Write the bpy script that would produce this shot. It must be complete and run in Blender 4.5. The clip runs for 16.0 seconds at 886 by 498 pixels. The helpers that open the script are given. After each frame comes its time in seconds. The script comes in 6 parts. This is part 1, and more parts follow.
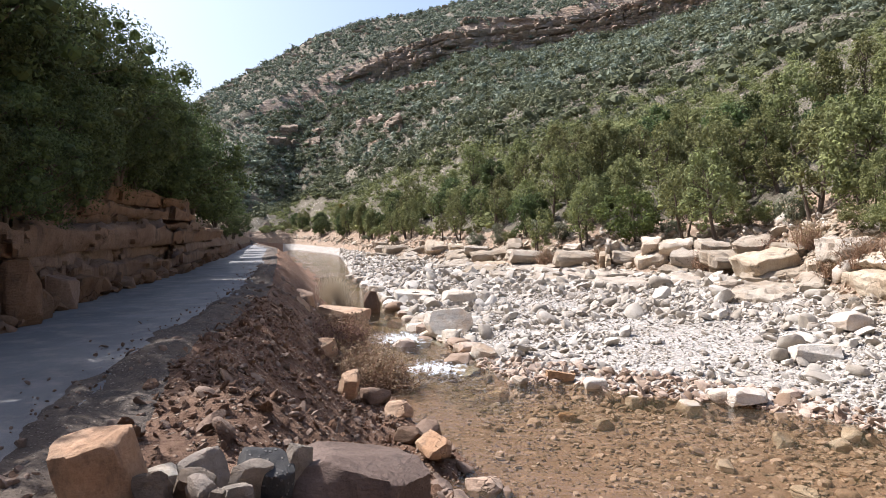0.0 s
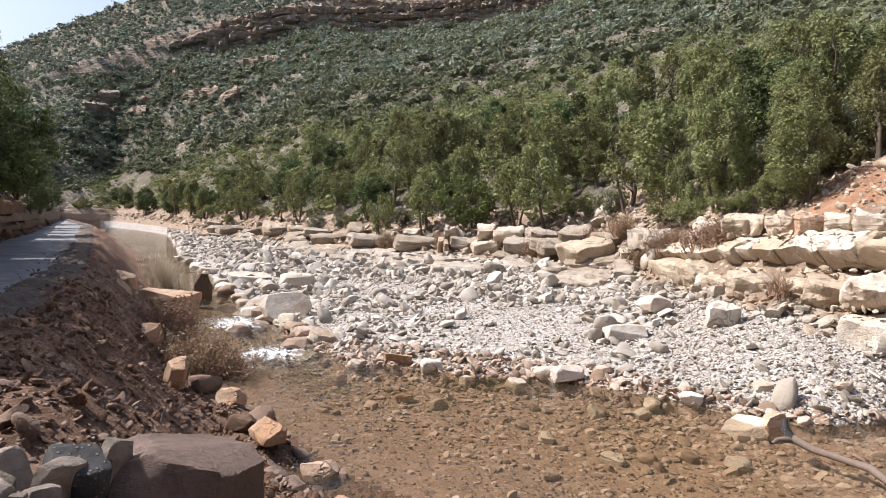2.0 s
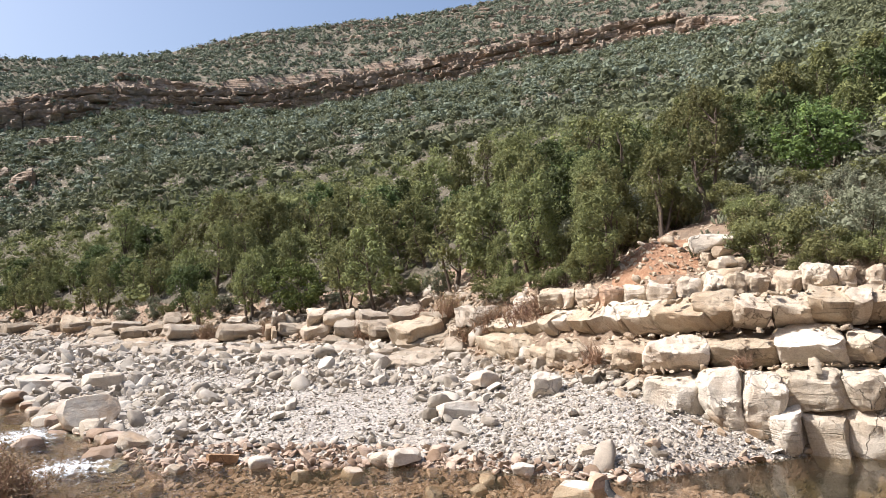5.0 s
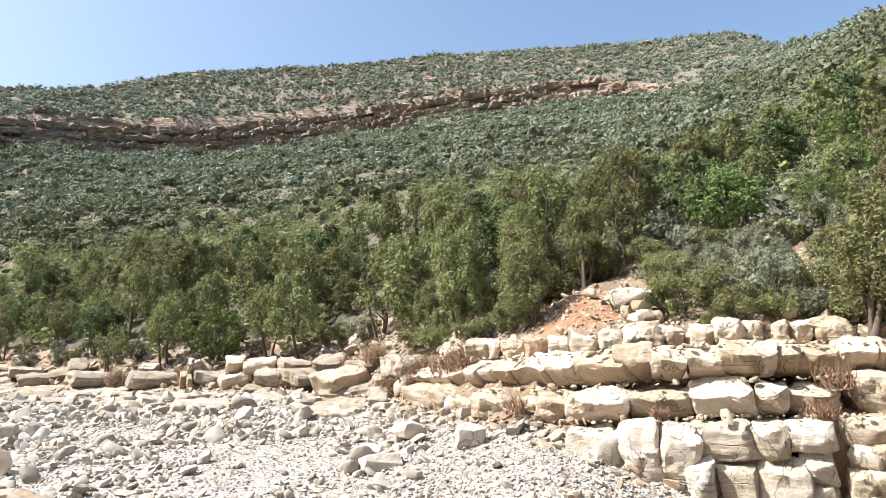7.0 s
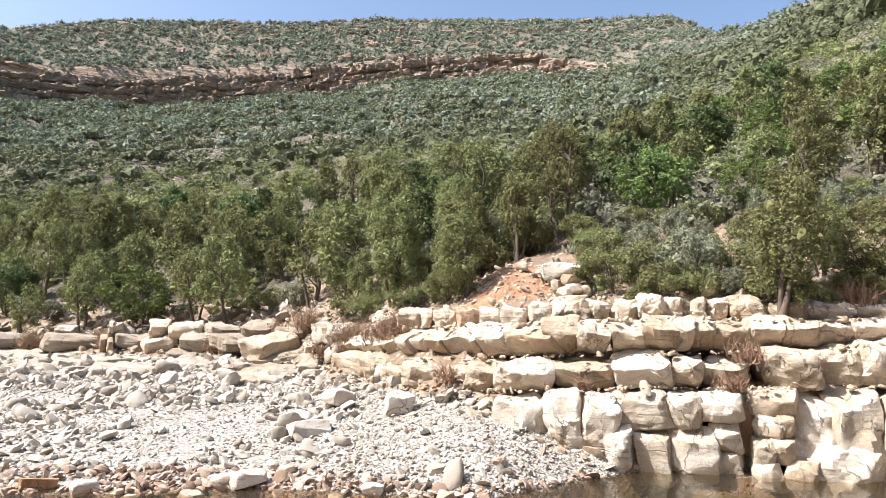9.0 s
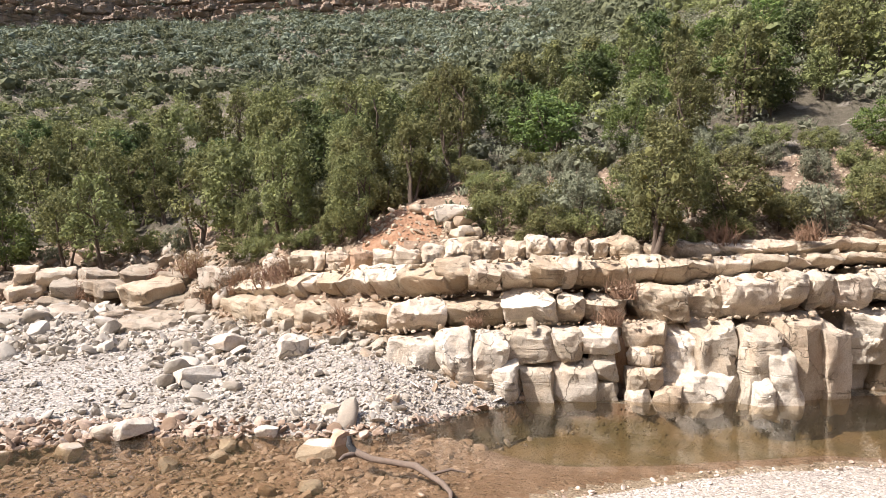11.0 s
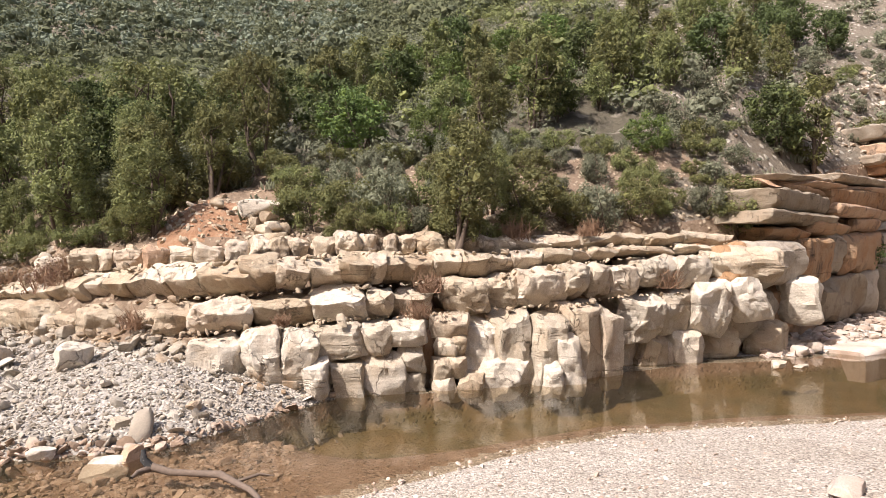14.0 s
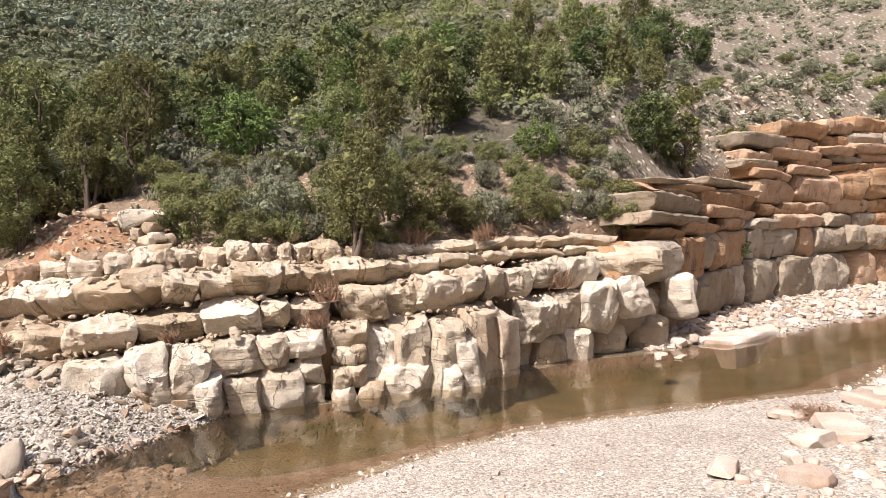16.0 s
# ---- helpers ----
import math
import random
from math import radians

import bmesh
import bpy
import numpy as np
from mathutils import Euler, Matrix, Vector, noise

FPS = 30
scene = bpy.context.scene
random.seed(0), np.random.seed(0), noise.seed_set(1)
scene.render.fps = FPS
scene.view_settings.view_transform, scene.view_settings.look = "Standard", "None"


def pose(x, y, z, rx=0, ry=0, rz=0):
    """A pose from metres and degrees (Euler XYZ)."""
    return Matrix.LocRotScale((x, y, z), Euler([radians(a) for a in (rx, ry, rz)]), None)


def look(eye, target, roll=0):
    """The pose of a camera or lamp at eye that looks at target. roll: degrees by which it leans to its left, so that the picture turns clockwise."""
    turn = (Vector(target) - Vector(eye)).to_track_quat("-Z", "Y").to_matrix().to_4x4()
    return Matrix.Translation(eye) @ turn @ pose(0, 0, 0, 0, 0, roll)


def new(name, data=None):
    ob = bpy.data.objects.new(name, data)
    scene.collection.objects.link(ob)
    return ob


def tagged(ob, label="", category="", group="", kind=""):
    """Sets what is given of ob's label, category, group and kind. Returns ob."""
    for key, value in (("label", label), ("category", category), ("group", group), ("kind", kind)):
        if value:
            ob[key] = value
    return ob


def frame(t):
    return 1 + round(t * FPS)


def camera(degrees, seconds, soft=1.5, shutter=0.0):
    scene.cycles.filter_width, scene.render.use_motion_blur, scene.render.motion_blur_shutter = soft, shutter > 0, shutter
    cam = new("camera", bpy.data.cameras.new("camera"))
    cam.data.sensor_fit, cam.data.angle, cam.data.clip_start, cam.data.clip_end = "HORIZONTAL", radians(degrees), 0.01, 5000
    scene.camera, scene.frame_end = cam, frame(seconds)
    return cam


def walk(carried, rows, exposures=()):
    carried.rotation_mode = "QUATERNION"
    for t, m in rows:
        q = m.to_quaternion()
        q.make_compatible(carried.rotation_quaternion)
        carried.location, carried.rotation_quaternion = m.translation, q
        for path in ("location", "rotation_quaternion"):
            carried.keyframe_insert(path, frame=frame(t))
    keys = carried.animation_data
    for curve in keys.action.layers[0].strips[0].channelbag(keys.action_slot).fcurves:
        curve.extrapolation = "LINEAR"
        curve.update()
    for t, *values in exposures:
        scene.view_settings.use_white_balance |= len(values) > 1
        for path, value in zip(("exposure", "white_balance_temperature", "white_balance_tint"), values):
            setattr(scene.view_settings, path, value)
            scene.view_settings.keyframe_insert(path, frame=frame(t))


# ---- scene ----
import itertools

# ======================= camera =======================
cam = camera(68.36, 16.0, soft=0.6)
EYE = (0.01, 0.008, 4.2)
# seconds, turn to the left, tilt up, lean (degrees)
TURNS = [
    (0.0, 0.00, -1.70, 0.50), (0.5, -3.71, -1.47, 0.45), (1.0, -6.79, -2.08, -0.20), (1.5, -10.38, -2.60, -0.71),
    (2.0, -13.86, -3.04, -1.28), (2.5, -16.78, -3.37, -1.63), (3.0, -19.92, -3.55, -1.69), (3.5, -22.92, -3.35, -1.28),
    (4.0, -26.22, 0.05, -0.52), (4.5, -28.48, 1.63, 0.29), (4.7, -28.53, 2.75, 0.66), (6.8, -33.96, 8.32, 0.41), (7.0, -35.09, 8.41, 0.25), (7.5, -37.64, 8.62, 0.44),
    (8.0, -38.67, 8.43, -0.12), (8.5, -39.63, 7.07, -0.48), (9.0, -40.96, 5.79, -1.11), (9.5, -43.57, 4.10, -1.20),
    (10.0, -45.87, 2.82, -0.71), (12.3, -55.80, -0.09, -0.59), (12.5, -56.89, 0.10, -0.44), (13.0, -62.38, 0.45, -0.34), (13.5, -64.56, 0.58, -0.09),
    (14.0, -66.87, 0.52, 0.17), (14.5, -69.17, 0.80, 0.74), (15.0, -71.65, 0.94, 0.51), (15.5, -73.85, 0.94, 0.93),
    (16.0, -75.86, 0.92, 1.78)]
walk(cam, [(t, pose(*EYE, 90 + tilt, lean, turn)) for t, turn, tilt, lean in TURNS],
     exposures=[(0.0, 0.88, 5850, 14), (3.5, 0.62, 6050, 15), (4.5, 0.66, 6050, 14), (7.0, 1.13, 5950, 8), (9.0, 1.12, 5950, 11), (12.5, 0.62, 6400, 16), (16.0, 0.62, 6400, 16)])

# ======================= light =======================
SUN_TURN, SUN_UP = -64.0, 50.0          # azimuth to the right of +y, elevation
world = bpy.data.worlds.new("sky")
scene.world = world
world.use_nodes = True
wn = world.node_tree
wn.nodes.clear()
sky = wn.nodes.new("ShaderNodeTexSky")
sky.sky_type, sky.sun_disc = "NISHITA", False
sky.sun_elevation, sky.sun_rotation = radians(SUN_UP), radians(SUN_TURN)
sky.air_density, sky.dust_density, sky.ozone_density = 1.1, 4.0, 0.4
bg = wn.nodes.new("ShaderNodeBackground")
bg.inputs["Strength"].default_value = 0.108
out = wn.nodes.new("ShaderNodeOutputWorld")
wn.links.new(sky.outputs[0], bg.inputs[0])
wn.links.new(bg.outputs[0], out.inputs[0])
sun_data = bpy.data.lights.new("sun", "SUN")
sun_data.energy, sun_data.angle, sun_data.color = 5.0, radians(0.5), (1.0, 0.93, 0.83)
sun = new("sun", sun_data)
sun_dir = Vector((math.sin(radians(SUN_TURN)) * math.cos(radians(SUN_UP)),
                  math.cos(radians(SUN_TURN)) * math.cos(radians(SUN_UP)), math.sin(radians(SUN_UP))))
sun.matrix_world = look(sun_dir * 100, (0, 0, 0))

# ======================= materials =======================
class Nodes:
    """A small helper to write node materials."""
    def __init__(self, name):
        self.mat = bpy.data.materials.new(name)
        self.mat.use_nodes = True
        self.t = self.mat.node_tree
        self.t.nodes.clear()
        self.out = self.add("ShaderNodeOutputMaterial")
        self.pos = self.add("ShaderNodeNewGeometry").outputs["Position"]

    def add(self, kind, **props):
        n = self.t.nodes.new(kind)
        for k, v in props.items():
            setattr(n, k, v)
        return n

    def set(self, node, **inputs):
        for k, v in inputs.items():
            sock = node.inputs[k.replace("_", " ")]
            if isinstance(v, bpy.types.NodeSocket):
                self.t.links.new(v, sock)
            else:
                sock.default_value = v
        return node

    def noise(self, scale, detail=4.0, rough=0.55, vec=None, stretch=None):
        v = vec or self.pos
        if stretch:
            m = self.add("ShaderNodeMapping")
            self.t.links.new(v, m.inputs["Vector"])
            m.inputs["Scale"].default_value = stretch
            v = m.outputs[0]
        return self.set(self.add("ShaderNodeTexNoise"), Vector=v, Scale=scale, Detail=detail, Roughness=rough).outputs["Fac"]

    def warped(self, amount, scale=1.5):
        w = self.add("ShaderNodeTexNoise")
        self.set(w, Vector=self.pos, Scale=scale, Detail=3.0)
        m = self.add("ShaderNodeVectorMath", operation="SCALE")
        self.t.links.new(w.outputs["Color"], m.inputs[0])
        m.inputs["Scale"].default_value = amount
        a = self.add("ShaderNodeVectorMath", operation="ADD")
        self.t.links.new(self.pos, a.inputs[0])
        self.t.links.new(m.outputs[0], a.inputs[1])
        return a.outputs[0]

    def voronoi(self, scale, feature="F1", output="Distance", vec=None):
        n = self.add("ShaderNodeTexVoronoi", feature=feature)
        self.set(n, Vector=vec or self.pos, Scale=scale)
        return n.outputs[output]

    def ramp(self, fac, *stops):
        n = self.add("ShaderNodeValToRGB")
        self.t.links.new(fac, n.inputs[0])
        e = n.color_ramp.elements
        while len(e) < len(stops):
            e.new(0.5)
        for el, (p, c) in zip(e, stops):
            el.position = p
            el.color = (*c, 1) if len(c) == 3 else c
        return n.outputs[0]

    def level(self, fac, lo, hi, a=0.0, b=1.0):
        n = self.add("ShaderNodeMapRange")
        self.t.links.new(fac, n.inputs[0])
        for k, v in zip(range(1, 5), (lo, hi, a, b)):
            n.inputs[k].default_value = v
        return n.outputs[0]

    def mix(self, fac, a, b, blend="MIX"):
        n = self.add("ShaderNodeMix", data_type="RGBA", blend_type=blend)
        for sock, v in ((n.inputs[0], fac), (n.inputs[6], a), (n.inputs[7], b)):
            if isinstance(v, bpy.types.NodeSocket):
                self.t.links.new(v, sock)
            elif isinstance(v, (int, float)):
                sock.default_value = v
            else:
                sock.default_value = (*v, 1)
        return n.outputs[2]

    def math(self, op, a, b=0.0):
        n = self.add("ShaderNodeMath", operation=op)
        for sock, v in zip(n.inputs, (a, b)):
            if isinstance(v, bpy.types.NodeSocket):
                self.t.links.new(v, sock)
            else:
                sock.default_value = v
        return n.outputs[0]

    def bump(self, height, distance=0.02, strength=1.0, normal=None):
        n = self.add("ShaderNodeBump")
        self.set(n, Height=height, Distance=distance, Strength=strength)
        if normal:
            self.t.links.new(normal, n.inputs["Normal"])
        return n.outputs[0]

    def finish(self, colour, rough=0.9, normal=None, metallic=0.0, spec=0.25):
        b = self.add("ShaderNodeBsdfPrincipled")
        for k, v in (("Base Color", colour), ("Roughness", rough), ("Normal", normal), ("Metallic", metallic),
                     ("Specular IOR Level", spec)):
            if v is None:
                continue
            if isinstance(v, bpy.types.NodeSocket):
                self.t.links.new(v, b.inputs[k])
            else:
                b.inputs[k].default_value = (*v, 1) if isinstance(v, tuple) else v
        self.t.links.new(b.outputs[0], self.out.inputs[0])
        return self.mat

    def random(self, island=False):
        if island:
            return self.add("ShaderNodeNewGeometry").outputs["Random Per Island"]
        return self.add("ShaderNodeObjectInfo").outputs["Random"]


def rock_material(name, pale, warm, dark, island=False, vary=0.25, grain=9.0, stain=0.6, bump=0.035, cracks=0.0):
    """Weathered limestone: pale face, warm iron stains, grey lichen, pits and fine cracks."""
    n = Nodes(name)
    r = n.random(island)
    big = n.noise(0.9, 6, 0.65)
    base = n.mix(n.level(big, 0.42, 0.62), pale, warm)
    rn = n.level(r, 0, 1, 1 - vary, 1 + vary * 0.3)
    streak = n.noise(1.8, 6, 0.7, stretch=(1, 1, 0.35))
    base = n.mix(n.level(streak, 0.54, 0.68, 0, stain), base, dark)
    pits = n.noise(grain * 0.6, 7, 0.7)
    # pits are coloured dark, imitating the shade inside them
    base = n.mix(n.level(pits, 0.58, 0.74, 0, 0.4), base, dark)
    fine = n.noise(grain * 2.5, 5, 0.7)
    base = n.mix(0.35, base, n.ramp(fine, (0.34, (0.42, 0.40, 0.38)), (0.62, (1.06, 1.06, 1.06))), "MULTIPLY")
    h = n.math("ADD", n.noise(grain * 0.3, 9, 0.66), n.math("MULTIPLY", n.noise(grain * 0.35, 5, 0.6, stretch=(0.25, 0.25, 2.5)), 0.3))
    h = n.math("SUBTRACT", h, n.math("MULTIPLY", n.level(pits, 0.54, 0.70), 0.25))
    if cracks:
        m = n.add("ShaderNodeMapping")
        n.t.links.new(n.warped(0.5, 3.5), m.inputs["Vector"])
        m.inputs["Scale"].default_value = (1, 1, 0.62)
        edge = n.voronoi(1.25, "DISTANCE_TO_EDGE", "Distance", m.outputs[0])
        line = n.math("MULTIPLY", n.level(edge, 0.002, 0.016, 1, 0), n.level(n.noise(0.8, 3), 0.47, 0.60))
        lay = n.noise(1.0, 4, 0.6, vec=n.warped(0.12, 1.2), stretch=(0.22, 0.22, 5.0))
        seam = n.math("MULTIPLY", n.level(lay, 0.60, 0.66), n.level(n.noise(1.1, 3), 0.44, 0.6))
        line = n.math("MAXIMUM", line, n.math("MULTIPLY", seam, 0.6))
        base = n.mix(n.math("MULTIPLY", line, cracks), base, tuple(0.4 * c for c in dark))
        h = n.math("SUBTRACT", h, n.math("MULTIPLY", line, 0.8))
    bright = n.add("ShaderNodeHueSaturation")
    n.set(bright, Color=base, Value=rn, Saturation=n.level(r, 0, 1, 1.05, 0.75))
    return n.finish(bright.outputs[0], 0.92, n.bump(h, bump * 3.0, 1.0))


M_LEDGE = rock_material("limestone_ledge", (0.589, 0.494, 0.37), (0.503, 0.385, 0.266), (0.237, 0.176, 0.123), cracks=0.38)
M_WHITE = rock_material("washed_limestone", (0.637, 0.564, 0.46), (0.564, 0.464, 0.346), (0.364, 0.291, 0.218), stain=0.5, cracks=0.38)
M_RUST = rock_material("rusty_limestone", (0.49, 0.33, 0.205), (0.46, 0.265, 0.14), (0.13, 0.10, 0.08), stain=0.8, cracks=0.38)
# rusty limestone again, darkened in colour to imitate tree shade on the cutting
M_CUT_SHADE = rock_material("shade_browned_cutting_rock", (0.30, 0.185, 0.11), (0.24, 0.135, 0.075), (0.09, 0.066, 0.05), stain=0.8, cracks=0.38)
M_COBBLE = rock_material("river_cobbles", (0.515, 0.465, 0.391), (0.451, 0.386, 0.308), (0.285, 0.248, 0.207), island=True, vary=0.4, grain=16, bump=0.012)
M_WETCOB = rock_material("wet_cobbles", (0.46, 0.345, 0.255), (0.36, 0.245, 0.165), (0.20, 0.135, 0.09), island=True, vary=0.45, grain=16, bump=0.012)
M_BANKROCK = rock_material("bank_rocks", (0.27, 0.185, 0.13), (0.22, 0.135, 0.085), (0.11, 0.085, 0.065), vary=0.5, bump=0.03)
# both slab rocks are darkened partly to imitate tree shade on the foreground
M_DARKSLAB = rock_material("dark_slab", (0.17, 0.11, 0.08), (0.13, 0.08, 0.055), (0.07, 0.055, 0.045))
M_GREYSLAB = rock_material("grey_slabs", (0.285, 0.236, 0.184), (0.232, 0.173, 0.124), (0.135, 0.112, 0.09), vary=0.4)
M_TERRACE = rock_material("terrace_limestone", (0.421, 0.357, 0.275), (0.361, 0.284, 0.202), (0.198, 0.155, 0.116), cracks=0.38)
M_PINK = rock_material("pink_cobbles", (0.594, 0.504, 0.423), (0.522, 0.387, 0.297), (0.324, 0.252, 0.198), island=True, vary=0.35, grain=14, stain=0.4, bump=0.012)
M_STONE = rock_material("single_stones", (0.577, 0.521, 0.437), (0.484, 0.353, 0.233), (0.279, 0.251, 0.223), vary=0.3)


def soil_material(name, a, b, c, pebble=7.0, bump=0.06, speck=(0.5, 0.45, 0.38), amount=0.25):
    n = Nodes(name)
    base = n.mix(n.level(n.noise(0.35, 6, 0.6), 0.35, 0.65), a, b)
    base = n.mix(n.level(n.noise(3.1, 6, 0.7), 0.45, 0.7), base, c)
    v = n.add("ShaderNodeTexVoronoi", feature="F1")
    n.set(v, Vector=n.pos, Scale=pebble)
    sep = n.add("ShaderNodeSeparateColor")
    n.t.links.new(v.outputs["Color"], sep.inputs[0])
    stone = n.math("MULTIPLY", n.math("LESS_THAN", sep.outputs[0], amount), n.level(v.outputs["Distance"], 0.45, 0.25))
    base = n.mix(stone, base, speck)
    h = n.math("ADD", n.noise(2.0, 8, 0.7), n.math("MULTIPLY", stone, 0.25))
    h = n.math("ADD", h, n.math("MULTIPLY", n.noise(24, 4, 0.7), 0.12))
    return n.finish(base, 0.95, n.bump(h, bump * 3, 1.0))


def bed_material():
    """Brown stony bed, olive where deeper: silt plus painted loss of light in water."""
    n = Nodes("river_bed")
    base = n.mix(n.level(n.noise(0.35, 6, 0.6), 0.35, 0.65), (0.29, 0.198, 0.14), (0.215, 0.145, 0.10))
    base = n.mix(n.level(n.noise(3.1, 6, 0.7), 0.45, 0.7), base, (0.36, 0.26, 0.19))
    v = n.add("ShaderNodeTexVoronoi", feature="F1")
    n.set(v, Vector=n.pos, Scale=8.0)
    sep = n.add("ShaderNodeSeparateColor")
    n.t.links.new(v.outputs["Color"], sep.inputs[0])
    stone = n.math("MULTIPLY", n.math("LESS_THAN", sep.outputs[0], 0.5), n.level(v.outputs["Distance"], 0.5, 0.3))
    base = n.mix(stone, base, n.mix(sep.outputs[1], (0.16, 0.105, 0.07), (0.44, 0.33, 0.24)))
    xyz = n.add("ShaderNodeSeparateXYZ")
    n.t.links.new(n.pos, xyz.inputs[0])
    silt_murk = n.mix(n.level(n.noise(0.6, 5, 0.6), 0.4, 0.6), (0.14, 0.112, 0.05), (0.21, 0.15, 0.072))
    # deep parts take a darker tint, imitating light soaked up by the water
    base = n.mix(n.level(xyz.outputs[2], -0.36, -0.66), base, silt_murk)
    h = n.math("ADD", n.noise(2.0, 8, 0.7), n.math("MULTIPLY", stone, 0.35))
    return n.finish(base, 0.9, n.bump(h, 0.16, 1.0))


def gravel_material(name, tones, scale, bump=0.03):
    """Pebbles too small to tell apart: cells of mixed tones."""
    n = Nodes(name)
    v = n.add("ShaderNodeTexVoronoi", feature="F1")
    n.set(v, Vector=n.pos, Scale=scale)
    sep = n.add("ShaderNodeSeparateColor")
    n.t.links.new(v.outputs["Color"], sep.inputs[0])
    base = n.ramp(sep.outputs[0], (0.0, tones[0]), (0.35, tones[1]), (0.7, tones[2]), (1.0, tones[3]))
    base = n.mix(0.45, base, n.ramp(n.noise(0.5, 5, 0.6), (0.35, (0.62, 0.57, 0.5)), (0.65, (1, 1, 1))), "MULTIPLY")
    h = n.level(v.outputs["Distance"], 0.0, 0.7, 1, 0)
    h = n.math("ADD", h, n.noise(1.4, 5, 0.6))
    return n.finish(base, 0.9, n.bump(h, bump, 1.0))


M_BANK = soil_material("red_bank_soil", (0.21, 0.118, 0.072), (0.14, 0.082, 0.052), (0.28, 0.175, 0.115), 14, 0.11, (0.40, 0.30, 0.22), 0.3)
M_HILL = soil_material("hill_soil", (0.155, 0.138, 0.098), (0.13, 0.108, 0.076), (0.20, 0.178, 0.138), 1.0, 0.2, (0.36, 0.32, 0.26), 0.35)
M_REDSOIL = soil_material("red_scree", (0.28, 0.195, 0.135), (0.23, 0.17, 0.12), (0.33, 0.25, 0.18), 4, 0.09, (0.48, 0.39, 0.29), 0.45)
M_SCREE = soil_material("rust_red_scree", (0.37, 0.205, 0.12), (0.29, 0.165, 0.10), (0.44, 0.29, 0.185), 4, 0.09, (0.55, 0.42, 0.30), 0.4)
M_PALESLOPE = soil_material("pale_stony_slope", (0.25, 0.21, 0.16), (0.205, 0.165, 0.125), (0.30, 0.265, 0.215), 2.0, 0.15, (0.58, 0.53, 0.46), 0.45)
# verge gravel is toned down partly to imitate tree shade along the road
M_VERGE = soil_material("dark_verge_gravel", (0.115, 0.09, 0.07), (0.085, 0.07, 0.058), (0.16, 0.125, 0.095), 26, 0.05, (0.26, 0.22, 0.18), 0.3)
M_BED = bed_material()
M_BAR = gravel_material("bar_gravel", ((0.18, 0.165, 0.148), (0.31, 0.288, 0.262), (0.40, 0.37, 0.33), (0.53, 0.485, 0.43)), 14)
M_BEACH = gravel_material("beach_gravel", ((0.198, 0.171, 0.144), (0.378, 0.333, 0.288), (0.45, 0.405, 0.351), (0.612, 0.567, 0.504)), 24, 0.02)


def road_material():
    n = Nodes("worn_asphalt")
    base = n.mix(n.level(n.noise(0.5, 6, 0.65), 0.35, 0.65), (0.135, 0.133, 0.135), (0.20, 0.195, 0.188))
    base = n.mix(n.level(n.noise(1.7, 6, 0.7), 0.5, 0.75), base, (0.31, 0.275, 0.235))
    h = n.noise(60, 3, 0.7)
    return n.finish(base, n.level(n.noise(0.8, 4), 0.3, 0.7, 0.55, 0.9), n.bump(h, 0.01, 1.0), spec=0.4)


M_ROAD = road_material()


def cliff_material(name):
    """Layered hillside cliffs seen from afar."""
    n = Nodes(name)
    st = n.noise(0.55, 5, 0.6, stretch=(0.12, 0.12, 2.2))
    base = n.ramp(st, (0.3, (0.17, 0.12, 0.085)), (0.45, (0.31, 0.22, 0.155)), (0.6, (0.41, 0.32, 0.24)), (0.75, (0.26, 0.165, 0.11)))
    base = n.mix(n.level(n.noise(0.1, 4), 0.4, 0.65, 0, 0.5), base, (0.30, 0.27, 0.23))
    h = n.math("ADD", st, n.math("MULTIPLY", n.noise(0.6, 5, 0.7), 0.7))
    return n.finish(base, 0.95, n.bump(h, 2.0, 1.0))


M_CLIFF = cliff_material("layered_cliff")


def leaf_material(name, a, b, island=True, trans=0.14, hue=0.03):
    n = Nodes(name)
    r = n.random(True)
    o = n.random(False)
    base = n.mix(r, a, b)
    hs = n.add("ShaderNodeHueSaturation")
    n.set(hs, Color=base, Value=n.level(o, 0, 1, 0.75, 1.25), Hue=n.level(o, 0, 1, 0.5 - hue, 0.5 + hue), Saturation=n.level(r, 0, 1, 0.8, 1.1))
    d = n.add("ShaderNodeBsdfPrincipled")
    n.set(d, Base_Color=hs.outputs[0], Roughness=0.8)
    d.inputs["Specular IOR Level"].default_value = 0.12
    tr = n.add("ShaderNodeBsdfTranslucent")
    n.set(tr, Color=hs.outputs[0])
    mx = n.add("ShaderNodeMixShader")
    mx.inputs[0].default_value = trans
    n.t.links.new(d.outputs[0], mx.inputs[1])
    n.t.links.new(tr.outputs[0], mx.inputs[2])
    n.t.links.new(mx.outputs[0], n.out.inputs[0])
    return n.mat


L_OLIVE = leaf_material("olive_leaves", (0.128, 0.138, 0.05), (0.235, 0.242, 0.104), trans=0.22, hue=0.02)
L_DARK = leaf_material("dark_leaves", (0.066, 0.09, 0.034), (0.125, 0.152, 0.06), trans=0.18, hue=0.02)
L_GREY = leaf_material("grey_leaves", (0.135, 0.145, 0.09), (0.235, 0.24, 0.165), trans=0.18, hue=0.015)
L_BRIGHT = leaf_material("bright_leaves", (0.09, 0.135, 0.035), (0.16, 0.20, 0.066), trans=0.2, hue=0.015)
# far and mountain leaves are paled so their colour carries the haze
L_FAR = leaf_material("far_leaves", (0.105, 0.128, 0.066), (0.19, 0.208, 0.122), trans=0.15, hue=0.02)
L_HAZED = leaf_material("hazed_mountain_leaves", (0.125, 0.15, 0.105), (0.22, 0.238, 0.172), trans=0.12)
